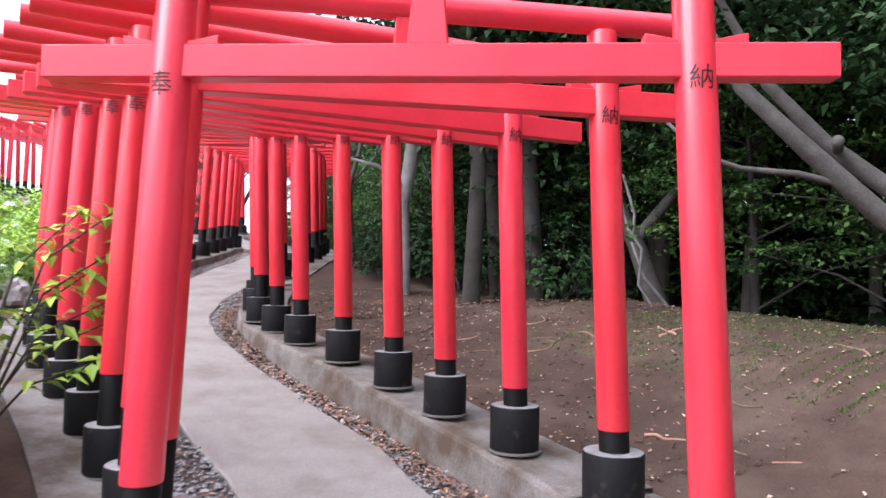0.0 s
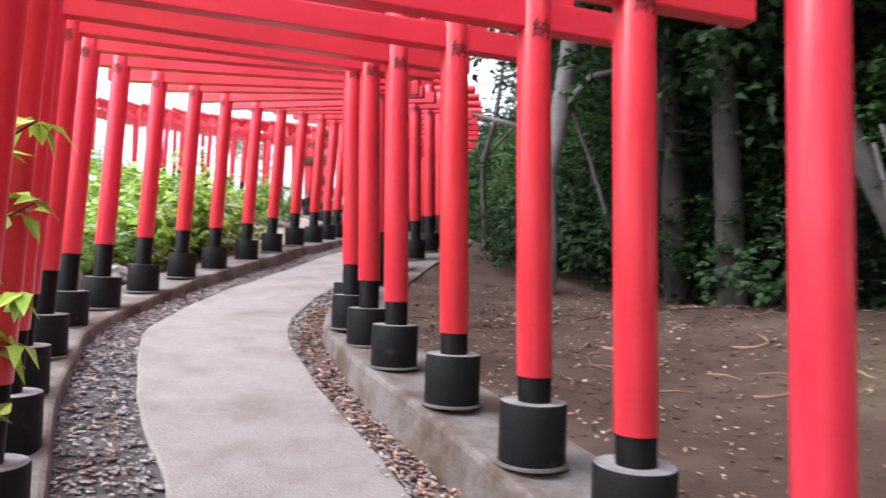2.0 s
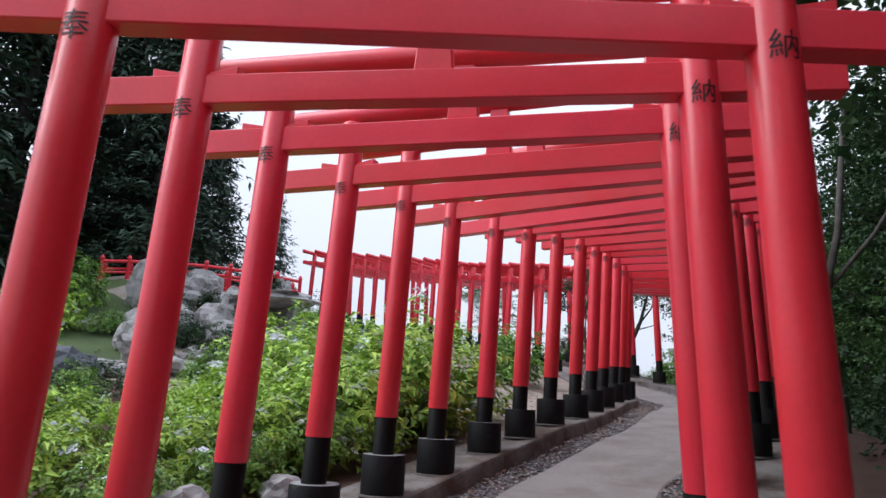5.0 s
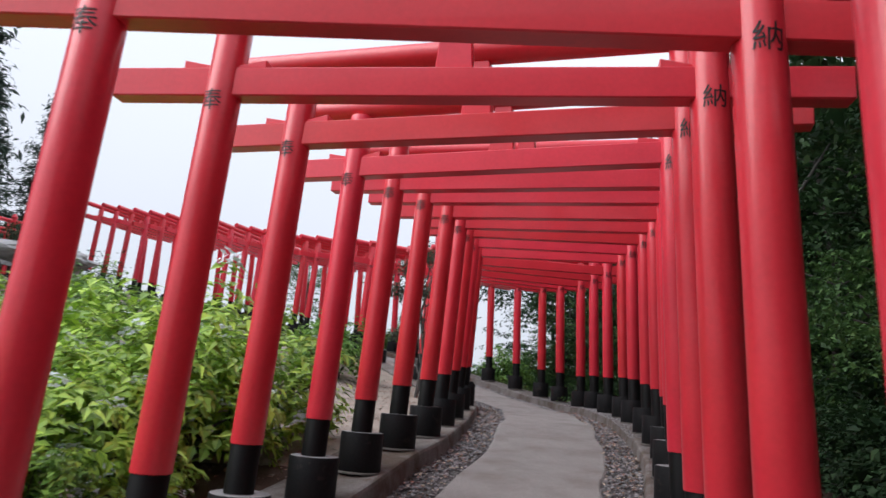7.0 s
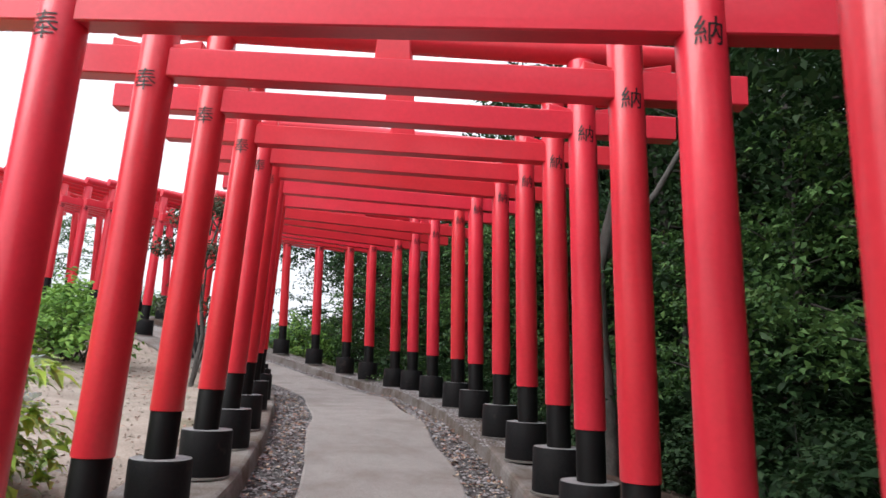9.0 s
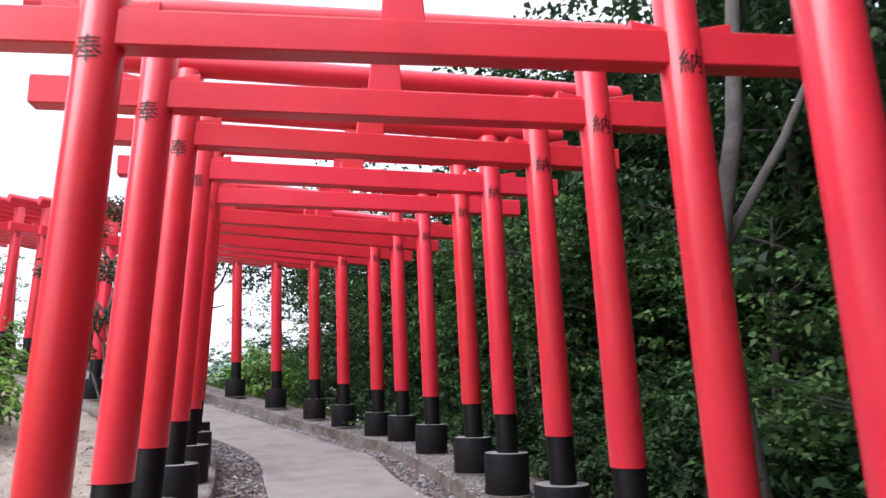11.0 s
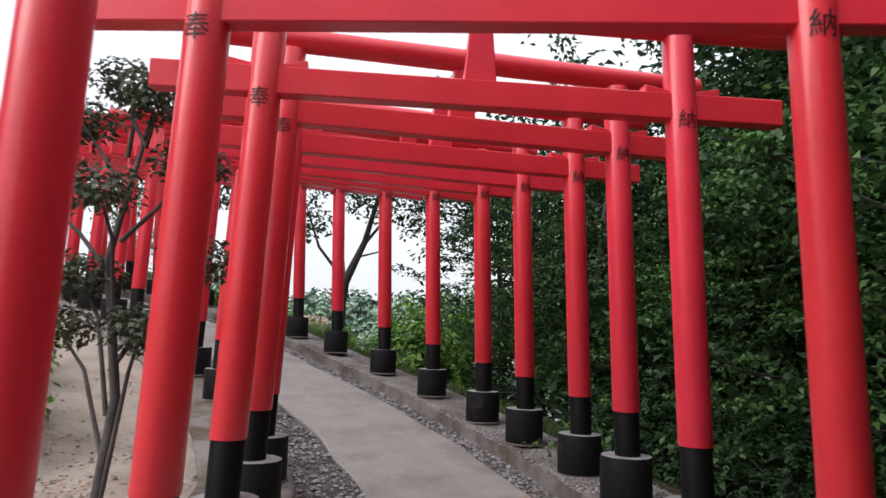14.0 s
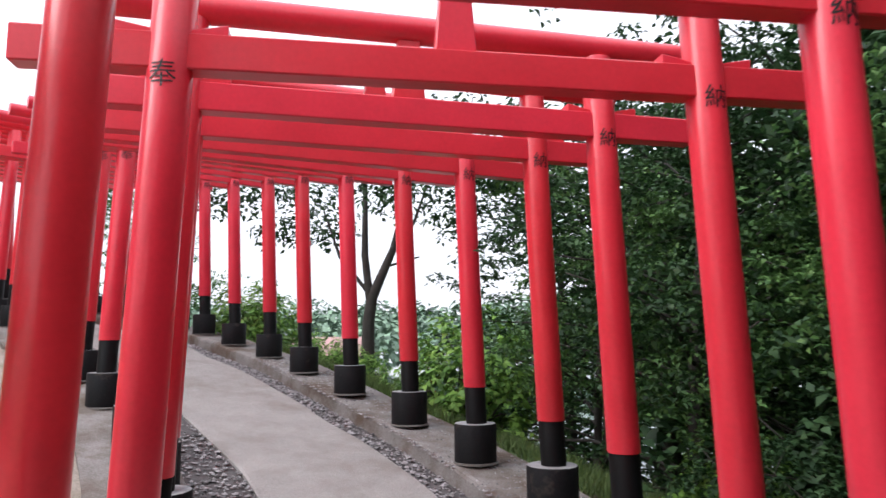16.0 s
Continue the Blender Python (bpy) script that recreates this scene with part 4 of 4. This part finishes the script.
# the forked tree on the brow, its crown high and open below
fx, fy = -8.75, 30.2
zb = stand(fx, fy, 0.2)
built_tree("forked_tree", "small dark-trunked tree forking on the brow",
           [[(fx, fy, zb, 0.13), (fx + 0.02, fy, 3.9, 0.10), (fx + 0.08, fy, 4.3, 0.09), (fx + 0.45, fy, 5.1, 0.06), (fx + 0.75, fy, 6.2, 0.04), (fx + 0.9, fy + 0.2, 7.6, 0.02)],
            [(fx + 0.05, fy, 4.2, 0.07), (fx - 0.05, fy, 5.0, 0.06), (fx - 0.05, fy, 6.2, 0.04), (fx - 0.4, fy, 7.6, 0.02)],
            [(fx, fy, 4.4, 0.035), (fx - 0.5, fy, 5.0, 0.028), (fx - 0.8, fy, 5.8, 0.015)], [(fx + 0.4, fy, 5.0, 0.035), (fx + 0.8, fy, 5.5, 0.025), (fx + 1.1, fy, 6.3, 0.014)],
            [(fx + 0.3, fy, 4.8, 0.025), (fx + 0.9, fy, 4.95, 0.012)]],
           [(fx + 0.9, fy, 7.0), (fx - 0.4, fy, 7.0), (fx - 1.0, fy, 6.1), (fx + 1.3, fy, 6.2), (fx + 0.2, fy, 6.3), (fx - 1.9, fy, 6.2), (fx + 2.0, fy, 6.3), (fx - 2.7, fy, 6.1), (fx + 0.3, fy + 0.6, 7.5), (fx - 1.3, fy + 0.5, 7.2), (fx + 1.7, fy - 0.4, 7.2),
            (fx - 0.7, fy, 5.5), (fx - 1.6, fy, 5.5), (fx + 1.4, fy + 0.3, 5.7), (fx - 2.5, fy + 0.4, 7.0), (fx + 0.6, fy - 0.4, 5.9), (fx - 3.3, fy, 6.7)],
           0.62, 0.12, 230, BROADLEAF, BARK, 94)
# the crooked little pine beside the upper gates, on several thin stems
px, py = -6.85, 20.3
zb = stand(px, py, 0.1)
PINE_TUFTS = [(px + 0.30, py - 0.1, zb + 2.5), (px + 0.05, py, zb + 2.65), (px - 0.35, py + 0.1, zb + 2.45), (px + 0.45, py, zb + 2.15), (px - 0.55, py, zb + 2.0), (px + 0.1, py - 0.3, zb + 1.95), (px + 0.5, py + 0.1, zb + 1.6),
              (px - 0.2, py, zb + 1.5), (px - 0.4, py + 0.1, zb + 1.2), (px + 0.3, py - 0.1, zb + 1.2)]
built_tree("small_pine", "small crooked tree with russet and dark green tufts",
           [[(px, py, zb, 0.035), (px + 0.1, py, zb + 0.8, 0.03), (px - 0.02, py, zb + 1.6, 0.024), (px + 0.2, py, zb + 2.5, 0.010)]]
           + [[(px + 0.05, py, zb + 0.25 * k + 0.2, 0.016), ((t[0] + px) / 2 + 0.05, (t[1] + py) / 2, t[2] - 0.25, 0.012), (*t, 0.006)] for k, t in enumerate(PINE_TUFTS[::-1])],
           PINE_TUFTS, 0.25, 0.05, 480, RUSSET, BARK_DULL, 95)


def conifer(seed, height, spread):
    rng = np.random.default_rng(seed)
    root = new("conifer")
    pieces, cs, ns = [], [], []
    z = height * 0.06
    while z < height * 0.97:
        reach = spread * (1 - z / height) ** 0.95 + 0.12
        for k in range(8):
            a = rng.uniform(0, 6.28)
            r = reach * rng.uniform(0.7, 1.1)
            end = np.array([math.cos(a) * r, math.sin(a) * r, z - 0.12 * r])
            pieces.append(tube([(0, 0, z + 0.1 * r), end * 0.55 + np.array([0, 0, (z + 0.1 * r) * 0.45]), end], [0.045, 0.03, 0.008], 4))
            m = int(72 * r / spread) + 14
            t = rng.uniform(0.2, 1.05, m)[:, None]
            cs.append(np.array([0, 0, z + 0.1 * r]) * (1 - t) + end * t + rng.normal(0, 0.11, (m, 3)) * (0.6 + 1.2 * t))
            ns.append(np.tile([math.cos(a) * 0.4, math.sin(a) * 0.4, 0.8], (m, 1)))
        z += height / 24
    pieces.append(tube([(0, 0, -0.4), (0, 0, height * 0.5), (0, 0, height)], [0.28, 0.17, 0.02], 8))
    part("trunk", mesh_of("trunk", *join(pieces), BARK, True), root)
    part("crown", quads_mesh("crown", small_leaves(rng, np.vstack(cs), np.vstack(ns), 0.42, 0.12, 0.45), NEEDLE), root)
    return tagged(root, "tall dark green conifer behind the garden", "tree", "conifers behind the garden")


con = conifer(41, 14.0, 3.3)
place(con, [(-26.5, 18.5, 1.35), (-24.5, 14.5, 1.4), (-28.5, 22.5, 1.2), (-30.5, 27.0, 1.0), (-27.0, 25.8, 0.85), (-30, 16, 1.5), (-30, 30.5, 0.75), (-25.5, 22.0, 1.15), (-25.2, 25.0, 1.05), (-24.9, 29.1, 0.58), (-27.4, 33.6, 0.5), (-22.8, 21.4, 0.9)], rng1)


# ---- rocks, bridge ----
def rock(name, label, size, seed, mat, at, turn=0.0):
    bm = bmesh.new()
    bmesh.ops.create_icosphere(bm, subdivisions=3, radius=0.5)
    for v in bm.verts:
        p = v.co.normalized()
        d = 1 + 0.28 * noise.noise(p * 1.6 + Vector((seed, 0, 0))) + 0.16 * noise.noise(p * 4 + Vector((0, seed, 0))) + 0.06 * noise.noise(p * 9 + Vector((0, 0, seed)))
        q = p * 0.5 * d
        q = Vector((round(q.x * 7) / 7 * 0.35 + q.x * 0.65, q.y, round(q.z * 6) / 6 * 0.4 + q.z * 0.6))
        v.co = Vector((q.x * size[0], q.y * size[1], q.z * size[2]))
    ob = new(name, bm_mesh(name, bm, mat, False))
    x, y = at
    ob.matrix_world = pose(x, y, stand(x, y, 0) + size[2] * 0.36, 0, 0, turn)
    return tagged(ob, label, "rock")


rock("kerbside_stone", "rough white stone beside the kerb", (0.45, 0.4, 0.42), 3.1, ROCK, beside(9.5, -1.86), 20)
rock("kerbside_stone", "rough white stone beside the kerb", (0.6, 0.45, 0.35), 5.2, ROCK, beside(8.5, -1.95), 70)
rock("kerbside_stone", "low grey stone beside the kerb", (0.45, 0.35, 0.26), 8.4, ROCK, beside(10.5, -1.84), 110)
rock("kerbside_stone", "low grey stone beside the kerb", (0.4, 0.35, 0.26), 2.4, ROCK, beside(7.6, -1.9), 10)
rock("garden_boulder", "dark bluish layered boulder in the garden", (1.3, 0.9, 0.75), 1.7, ROCK_DARK, (-12.6, 12.6), 30)
for k, (x, y, s) in enumerate(((-15.4, 16.2, 1.3), (-16.4, 17.4, 1.5), (-17.3, 18.2, 1.2), (-16.2, 18.9, 1.4), (-18.2, 19.1, 1.5), (-17.4, 20.2, 1.3), (-15.2, 18.4, 1.1), (-14.2, 15.4, 1.1), (-18.9, 20.6, 1.4), (-16.2, 21.4, 1.2), (-14.0, 18.9, 1.0))):
    rock("garden_rock", "pale grey rock of a stepped rockery", (s * 1.05, s * 0.85, s * 0.72), 10 + k * 1.3, ROCK, (x, y), 37 * k)
for k, (x, y, s) in enumerate(((-13.0, 15.0, 0.8), (-12.2, 15.6, 0.7), (-13.6, 16.4, 0.9), (-12.6, 16.6, 0.6), (-13.4, 13.9, 0.7), (-14.6, 13.9, 0.6), (-11.4, 15.0, 0.55))):
    rock("edging_stone", "low pale stone edging the garden bed", (s * 1.4, s, s * 0.5), 40 + k * 1.7, ROCK, (x, y), 53 * k)
rock("standing_stone", "tall upright grey stone slab", (0.95, 0.5, 1.55), 4.4, ROCK, (-18.4, 18.3), 50)



def capstone(at, z, size, turn):
    ob = rock("capstone", "flat grey slab laid over a dark hollow in the rockery", size, 6.3, ROCK, at, turn)
    ob.matrix_world = pose(at[0], at[1], z, 0, 0, turn)


hx, hy = -15.6, 20.0
hz = stand(hx, hy, 0)
for dx, dy, s in ((-0.75, -0.5, 1.0), (0.65, 0.6, 1.05), (-0.5, 1.0, 1.3)):
    rock("hollow_stone", "upright grey stone carrying a slab", (0.7, 0.6, 1.5 * s), 20 + dx, ROCK, (hx + dx, hy + dy), 40)
capstone((hx, hy + 0.2), hz + 1.22, (2.5, 1.9, 0.42), 38)


def clipped_shrub(x, y, z, w, h, seed):
    fol, stems, tips = shrub_meshes(seed, w, h, 150, 0.07, 0.035, BROADLEAF, fine=False)
    root = new("clipped_shrub")
    root.matrix_basis = pose(x, y, z)
    part("foliage", fol, root)
    part("woody_base", stems, root)
    tagged(root, "round clipped dark green shrub on the rockery", "bush")


clipped_shrub(hx - 0.45, hy + 0.3, hz + 1.38, 0.85, 0.62, 35)
clipped_shrub(-14.9, 21.6, stand(-14.9, 21.6), 1.0, 1.7, 36)
clipped_shrub(-17.0, 18.0, stand(-17.0, 18.0) + 0.25, 1.1, 0.8, 37)
clipped_shrub(-15.6, 17.4, stand(-15.6, 17.4), 0.9, 0.8, 38)
clipped_shrub(-17.0, 19.3, stand(-17.0, 19.3) + 0.3, 0.7, 0.7, 39)


def bridge(a, b, z):
    """A red railed bridge between two points: deck, posts and rails."""
    root = new("garden_bridge")
    a, b = Vector(a), Vector(b)
    d = b - a
    root.matrix_world = Matrix.Translation((a.x, a.y, z)) @ Matrix.Rotation(math.atan2(d.y, d.x), 4, 'Z')
    ln = d.length

    def arch(x):
        return 0.18 * math.sin(math.pi * x / ln)
    for side in (0.0, 1.4):
        for h, r in ((0.95, 0.05), (0.62, 0.035), (0.32, 0.035)):
            pts = [(ln * k / 14, side, arch(ln * k / 14) + h) for k in range(15)]
            part("rail", mesh_of("rail", *tube(pts, [r] * 15, 8), RED, True), root)
        for k in range(9):
            x = ln * k / 8
            part("post", lathe("post", [(0.06, -0.4), (0.06, 1.02), (0.075, 1.05), (0.03, 1.14)], RED, 10), root, at=pose(x, side, arch(x)))
    v, f = [], []
    for k in range(15):
        x = ln * k / 14
        v += [(x, -0.1, arch(x)), (x, 1.5, arch(x)), (x, 1.5, arch(x) - 0.18), (x, -0.1, arch(x) - 0.18)]
    for k in range(14):
        for j in range(4):
            f.append((4 * k + j, 4 * k + (j + 1) % 4, 4 * k + 4 + (j + 1) % 4, 4 * k + 4 + j))
    f += [(0, 1, 2, 3), (59, 58, 57, 56)]
    part("deck", mesh_of("deck", v, f, ROCK), root, "grey bridge deck")
    return tagged(root, "red wooden arched garden bridge with railings", "bridge")


bridge((-21.0, 18.6), (-17.4, 23.2), 4.75)

# ---- lake, far shore and roof ----
lake = new("water", mesh_of("water", [(-140, 45, -2.2), (160, 45, -2.2), (160, 330, -2.2), (-140, 330, -2.2)], [(0, 1, 2, 3)], WATER))
tagged(lake, "calm grey-green lake below the hill", "lake", kind="structure")


def far_shore():
    rng = np.random.default_rng(5)
    n = 1150
    ang = rng.uniform(radians(-50), radians(75), n)
    r = rng.uniform(120, 190, n)
    x, y = -5 - np.sin(ang) * r, 19 + np.cos(ang) * r
    base = -2.0 + (r - 120) * 0.14
    top = base + rng.uniform(3.5, 7.5, n)
    cs, ns = [], []
    per = 32
    v = rng.normal(0, 1, (n * per, 3))
    v /= np.linalg.norm(v, axis=1)[:, None]
    c = np.stack([x, y, (base + top) / 2], 1)
    c = np.repeat(c, per, 0) + v * np.stack([np.repeat(rng.uniform(2, 3.6, n), per)] * 2 + [np.repeat((top - base) / 2, per)], 1)
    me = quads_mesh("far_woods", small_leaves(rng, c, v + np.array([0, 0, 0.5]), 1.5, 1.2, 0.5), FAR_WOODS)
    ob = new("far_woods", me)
    tagged(ob, "woods on the far lake shore, haze put into their pale green", "woods", kind="stuff")


far_shore()


def hut(x, y, eave, turn):
    root = new("lakeside_hut")
    z = stand(x, y, 0.1)
    root.matrix_world = pose(x, y, z, 0, 0, turn)
    h = eave - z
    bm = bmesh.new()
    box_bm(bm, 1.3, 1.1, h, (0, 0, h / 2), bevel=0.015)
    part("wall", bm_mesh("wall", bm, PLASTER, False), root)
    bm = bmesh.new()
    box_bm(bm, 1.72, 0.85, 0.03, (0, 0, 0), bevel=0.006)
    for k in range(9):
        box_bm(bm, 0.03, 0.85, 0.02, (-0.76 + 0.19 * k, 0, 0.024))
    slope = bm_mesh("roof", bm, ROOF, False)
    part("roof", slope, root, "faded pink sheet roof", pose(0, -0.36, h + 0.10, 30))
    part("roof", slope, root, "faded pink sheet roof", pose(0, 0.36, h + 0.10, -30))
    bm = bmesh.new()
    box_bm(bm, 0.6, 0.04, 1.3, (0, -0.56, 0.7), bevel=0.01)
    part("door", bm_mesh("door", bm, BARK, False), root)
    tagged(root, "small hut with a faded pink roof below the brow", "hut")


hut(-11.5, 34.7, 3.35, 25)


# ---- gravel and litter ----
def scatter_along(rng, n, lo, hi, a, b):
    i = rng.integers(a, b, n)
    t = rng.uniform(0, 1, n)
    off = rng.uniform(lo(DENSE[i, 5]) if callable(lo) else lo, hi(DENSE[i, 5]) if callable(hi) else hi, n)
    px = DENSE[i, 0] * (1 - t) + DENSE[i + 1, 0] * t + RIGHT[i, 0] * off
    py = DENSE[i, 1] * (1 - t) + DENSE[i + 1, 1] * t + RIGHT[i, 1] * off
    pz = DENSE[i, 2] * (1 - t) + DENSE[i + 1, 2] * t
    return px, py, pz


def stones(name, n, size, seed):
    rng = np.random.default_rng(seed)
    octa = np.array([(1, 0, 0), (0, 1, 0), (-1, 0, 0), (0, -1, 0), (0, 0, 0.7), (0, 0, -0.5)], float)
    tri = np.array([(0, 1, 4), (1, 2, 4), (2, 3, 4), (3, 0, 4), (1, 0, 5), (2, 1, 5), (3, 2, 5), (0, 3, 5)])
    h = n // 2
    a = scatter_along(rng, h, -0.98, lambda g: -0.60 + slab_shift(g), 30, 350)
    b = scatter_along(rng, n - h, lambda g: 0.62 + slab_shift(g), 0.99, 30, 350)
    c = np.stack([np.concatenate([p, q]) for p, q in zip(a, b)], 1)
    s = rng.uniform(0.5, 1.3, (n, 1, 3)) * size * np.array([1, 1, 0.7])
    yaw = rng.uniform(0, 6.28, n)
    v = octa[None] * rng.uniform(0.6, 1.2, (n, 6, 1)) * s
    x = v[..., 0] * np.cos(yaw)[:, None] - v[..., 1] * np.sin(yaw)[:, None]
    y = v[..., 0] * np.sin(yaw)[:, None] + v[..., 1] * np.cos(yaw)[:, None]
    v = np.stack([x, y, v[..., 2]], 2) + c[:, None, :] + np.array([0, 0, size * 0.25])
    f = tri[None] + (np.arange(n) * 6)[:, None, None]
    me = mesh_of(name, v.reshape(-1, 3), f.reshape(-1, 3).tolist(), STONE)
    tagged(new(name, me), "loose dark grey gravel along the path edges", "gravel", kind="stuff")


def kerb_gravel(n, size, seed):
    """Chippings strewn over the upper kerb, where it is half buried."""
    rng = np.random.default_rng(seed)
    i = rng.integers(205, 330, n)
    off = rng.uniform(0.95, 1.62, n)
    z = DENSE[i, 2] + DENSE[i, 4] + 0.004
    t = rng.uniform(0, 1, n)
    c = np.stack([DENSE[i, 0] * (1 - t) + DENSE[i + 1, 0] * t + RIGHT[i, 0] * off, DENSE[i, 1] * (1 - t) + DENSE[i + 1, 1] * t + RIGHT[i, 1] * off, z], 1)
    keep = np.array([noise.noise(Vector((p[0] * 1.6, p[1] * 1.6, 4.0))) > -0.28 for p in c])
    c = c[keep]
    n = len(c)
    v = np.array([(1, 0, 0), (-0.4, 0.9, 0), (-0.6, -0.8, 0), (0, 0, 0.7)], float)[None] * rng.uniform(0.5, 1.3, (n, 4, 1)) * size
    yaw = rng.uniform(0, 6.28, n)
    x = v[..., 0] * np.cos(yaw)[:, None] - v[..., 1] * np.sin(yaw)[:, None]
    y = v[..., 0] * np.sin(yaw)[:, None] + v[..., 1] * np.cos(yaw)[:, None]
    v = np.stack([x, y, v[..., 2]], 2) + c[:, None, :]
    f = np.array([(0, 1, 3), (1, 2, 3), (2, 0, 3)])[None] + (np.arange(n) * 4)[:, None, None]
    tagged(new("kerb_chippings", mesh_of("kerb_chippings", v.reshape(-1, 3), f.reshape(-1, 3).tolist(), STONE)), "grey stone chippings strewn over the half-buried kerb", "gravel", kind="stuff")


kerb_gravel(9000, 0.018, 53)
stones("gravel_stones", 14500, 0.017, 51)
stones("coarse_gravel_stones", 4500, 0.030, 52)


def litter(name, n, spans, size, mat, seed, label):
    rng = np.random.default_rng(seed)
    cs = []
    for lo, hi, a, b, share, on_soil in spans:
        k = int(n * share)
        px, py, pz = scatter_along(rng, k, lo, hi, a, b)
        z = terrain(px, py) + 0.012 if on_soil else pz + rng.uniform(0.012, 0.035, k)
        cs.append(np.stack([px, py, z], 1))
    c = np.vstack(cs)
    nrm = np.tile([0, 0, 1.0], (len(c), 1))
    me = quads_mesh(name, leaves(rng, c, nrm, size, size * 0.62, -0.1, 0.35), mat)
    tagged(new(name, me), label, "leaf litter", kind="stuff")


litter("fallen_leaves", 7000, ((0.74, 0.98, 20, 130, 0.30, False), (0.66, 0.98, 130, 260, 0.08, False), (-0.98, -0.62, 0, 250, 0.15, False), (1.7, 6.5, 0, 150, 0.32, True), (-3.5, -1.7, 150, 280, 0.1, True)), 0.05, LITTER, 61, "brown fallen leaves on gravel and soil")
litter("pale_fallen_leaves", 3600, ((0.62, 0.98, 0, 250, 0.25, False), (1.7, 6.5, 0, 150, 0.6, True), (-0.98, -0.62, 20, 250, 0.15, False)), 0.042, LITTER_PALE, 62, "pale dry leaves on gravel and soil")


def twigs():
    rng = np.random.default_rng(71)
    px, py, _ = scatter_along(rng, 90, 1.8, 6.0, 0, 140)
    z = terrain(px, py)
    pieces = []
    for x, y, h in zip(px, py, z):
        a, ln = rng.uniform(0, 6.28), rng.uniform(0.08, 0.35)
        d = np.array([math.cos(a), math.sin(a), 0]) * ln
        p = np.array([x, y, h + 0.008])
        pieces.append(tube([p, p + d * 0.5 + np.array([0.02, 0.01, 0.012]), p + d], [0.006, 0.005, 0.003], 5))
    tagged(new("fallen_twigs", mesh_of("fallen_twigs", *join(pieces), LITTER, True)), "dry twigs lying on the bare mound", "twigs", kind="stuff")


twigs()


def roots():
    """Surface roots that snake over the bare mound."""
    rng = np.random.default_rng(73)
    px, py, _ = scatter_along(rng, 16, 2.2, 4.6, 30, 90)
    pieces = []
    for x, y in zip(px, py):
        a, n = rng.uniform(0, 6.28), 7
        xs, ys = [x], [y]
        for _ in range(n):
            a += rng.normal(0, 0.45)
            xs.append(xs[-1] + 0.09 * math.cos(a))
            ys.append(ys[-1] + 0.09 * math.sin(a))
        zs = terrain(xs, ys)
        pieces.append(tube([(p, q, r + 0.004 + 0.004 * math.sin(k * 1.3)) for k, (p, q, r) in enumerate(zip(xs, ys, zs))], list(np.linspace(0.016, 0.004, n + 1)), 6))
    tagged(new("surface_roots", mesh_of("surface_roots", *join(pieces), LITTER, True)), "bare roots snaking over the soil mound", "roots", kind="stuff")


roots()


def clods():
    """Small clods of earth that break up the bare soil."""
    rng = np.random.default_rng(74)
    octa = np.array([(1, 0, 0), (0, 1, 0), (-1, 0, 0), (0, -1, 0), (0, 0, 0.7), (0, 0, -0.5)], float)
    tri = np.array([(0, 1, 4), (1, 2, 4), (2, 3, 4), (3, 0, 4), (1, 0, 5), (2, 1, 5), (3, 2, 5), (0, 3, 5)])
    for lo, hi, a, b, n, mat in ((1.66, 6.0, 10, 130, 5000, SOIL), (-4.5, -1.66, 165, 300, 3500, DRY_SOIL)):
        px, py, _ = scatter_along(rng, n, lo, hi, a, b)
        c = np.stack([px, py, terrain(px, py)], 1)
        v = octa[None] * rng.uniform(0.5, 1.2, (n, 6, 1)) * (rng.uniform(0.4, 1.6, (n, 1, 1)) ** 2 * 0.012) + c[:, None, :]
        f = tri[None] + (np.arange(n) * 6)[:, None, None]
        tagged(new("soil_clods", mesh_of("soil_clods", v.reshape(-1, 3), f.reshape(-1, 3).tolist(), mat)), "small clods of earth on the bare soil", "soil", kind="stuff")


clods()


def blades(name, n, lo, hi, a, b, height, seed, label):
    """Short grass: three-cornered blades on the soil."""
    rng = np.random.default_rng(seed)
    px, py, _ = scatter_along(rng, n, lo, hi, a, b)
    z = terrain(px, py) - 0.005
    c = np.stack([px, py, z], 1)
    an = rng.uniform(0, 6.28, n)
    side = np.stack([np.cos(an), np.sin(an), np.zeros(n)], 1) * 0.006
    tip = c + np.stack([rng.normal(0, 0.4, n), rng.normal(0, 0.4, n), np.ones(n)], 1) * (height * rng.uniform(0.5, 1.2, n))[:, None]
    tagged(new(name, quads_mesh(name, np.stack([c - side, c + side, tip], 1).reshape(-1, 3), GRASS, 3)), label, "grass", kind="stuff")


blades("brow_grass", 26000, 1.66, 5.5, 280, 345, 0.16, 81, "fresh green grass on the brow beside the gates")
blades("mound_grass", 26000, 3.4, 6.2, 8, 72, 0.022, 82, "short mossy grass on the mound")
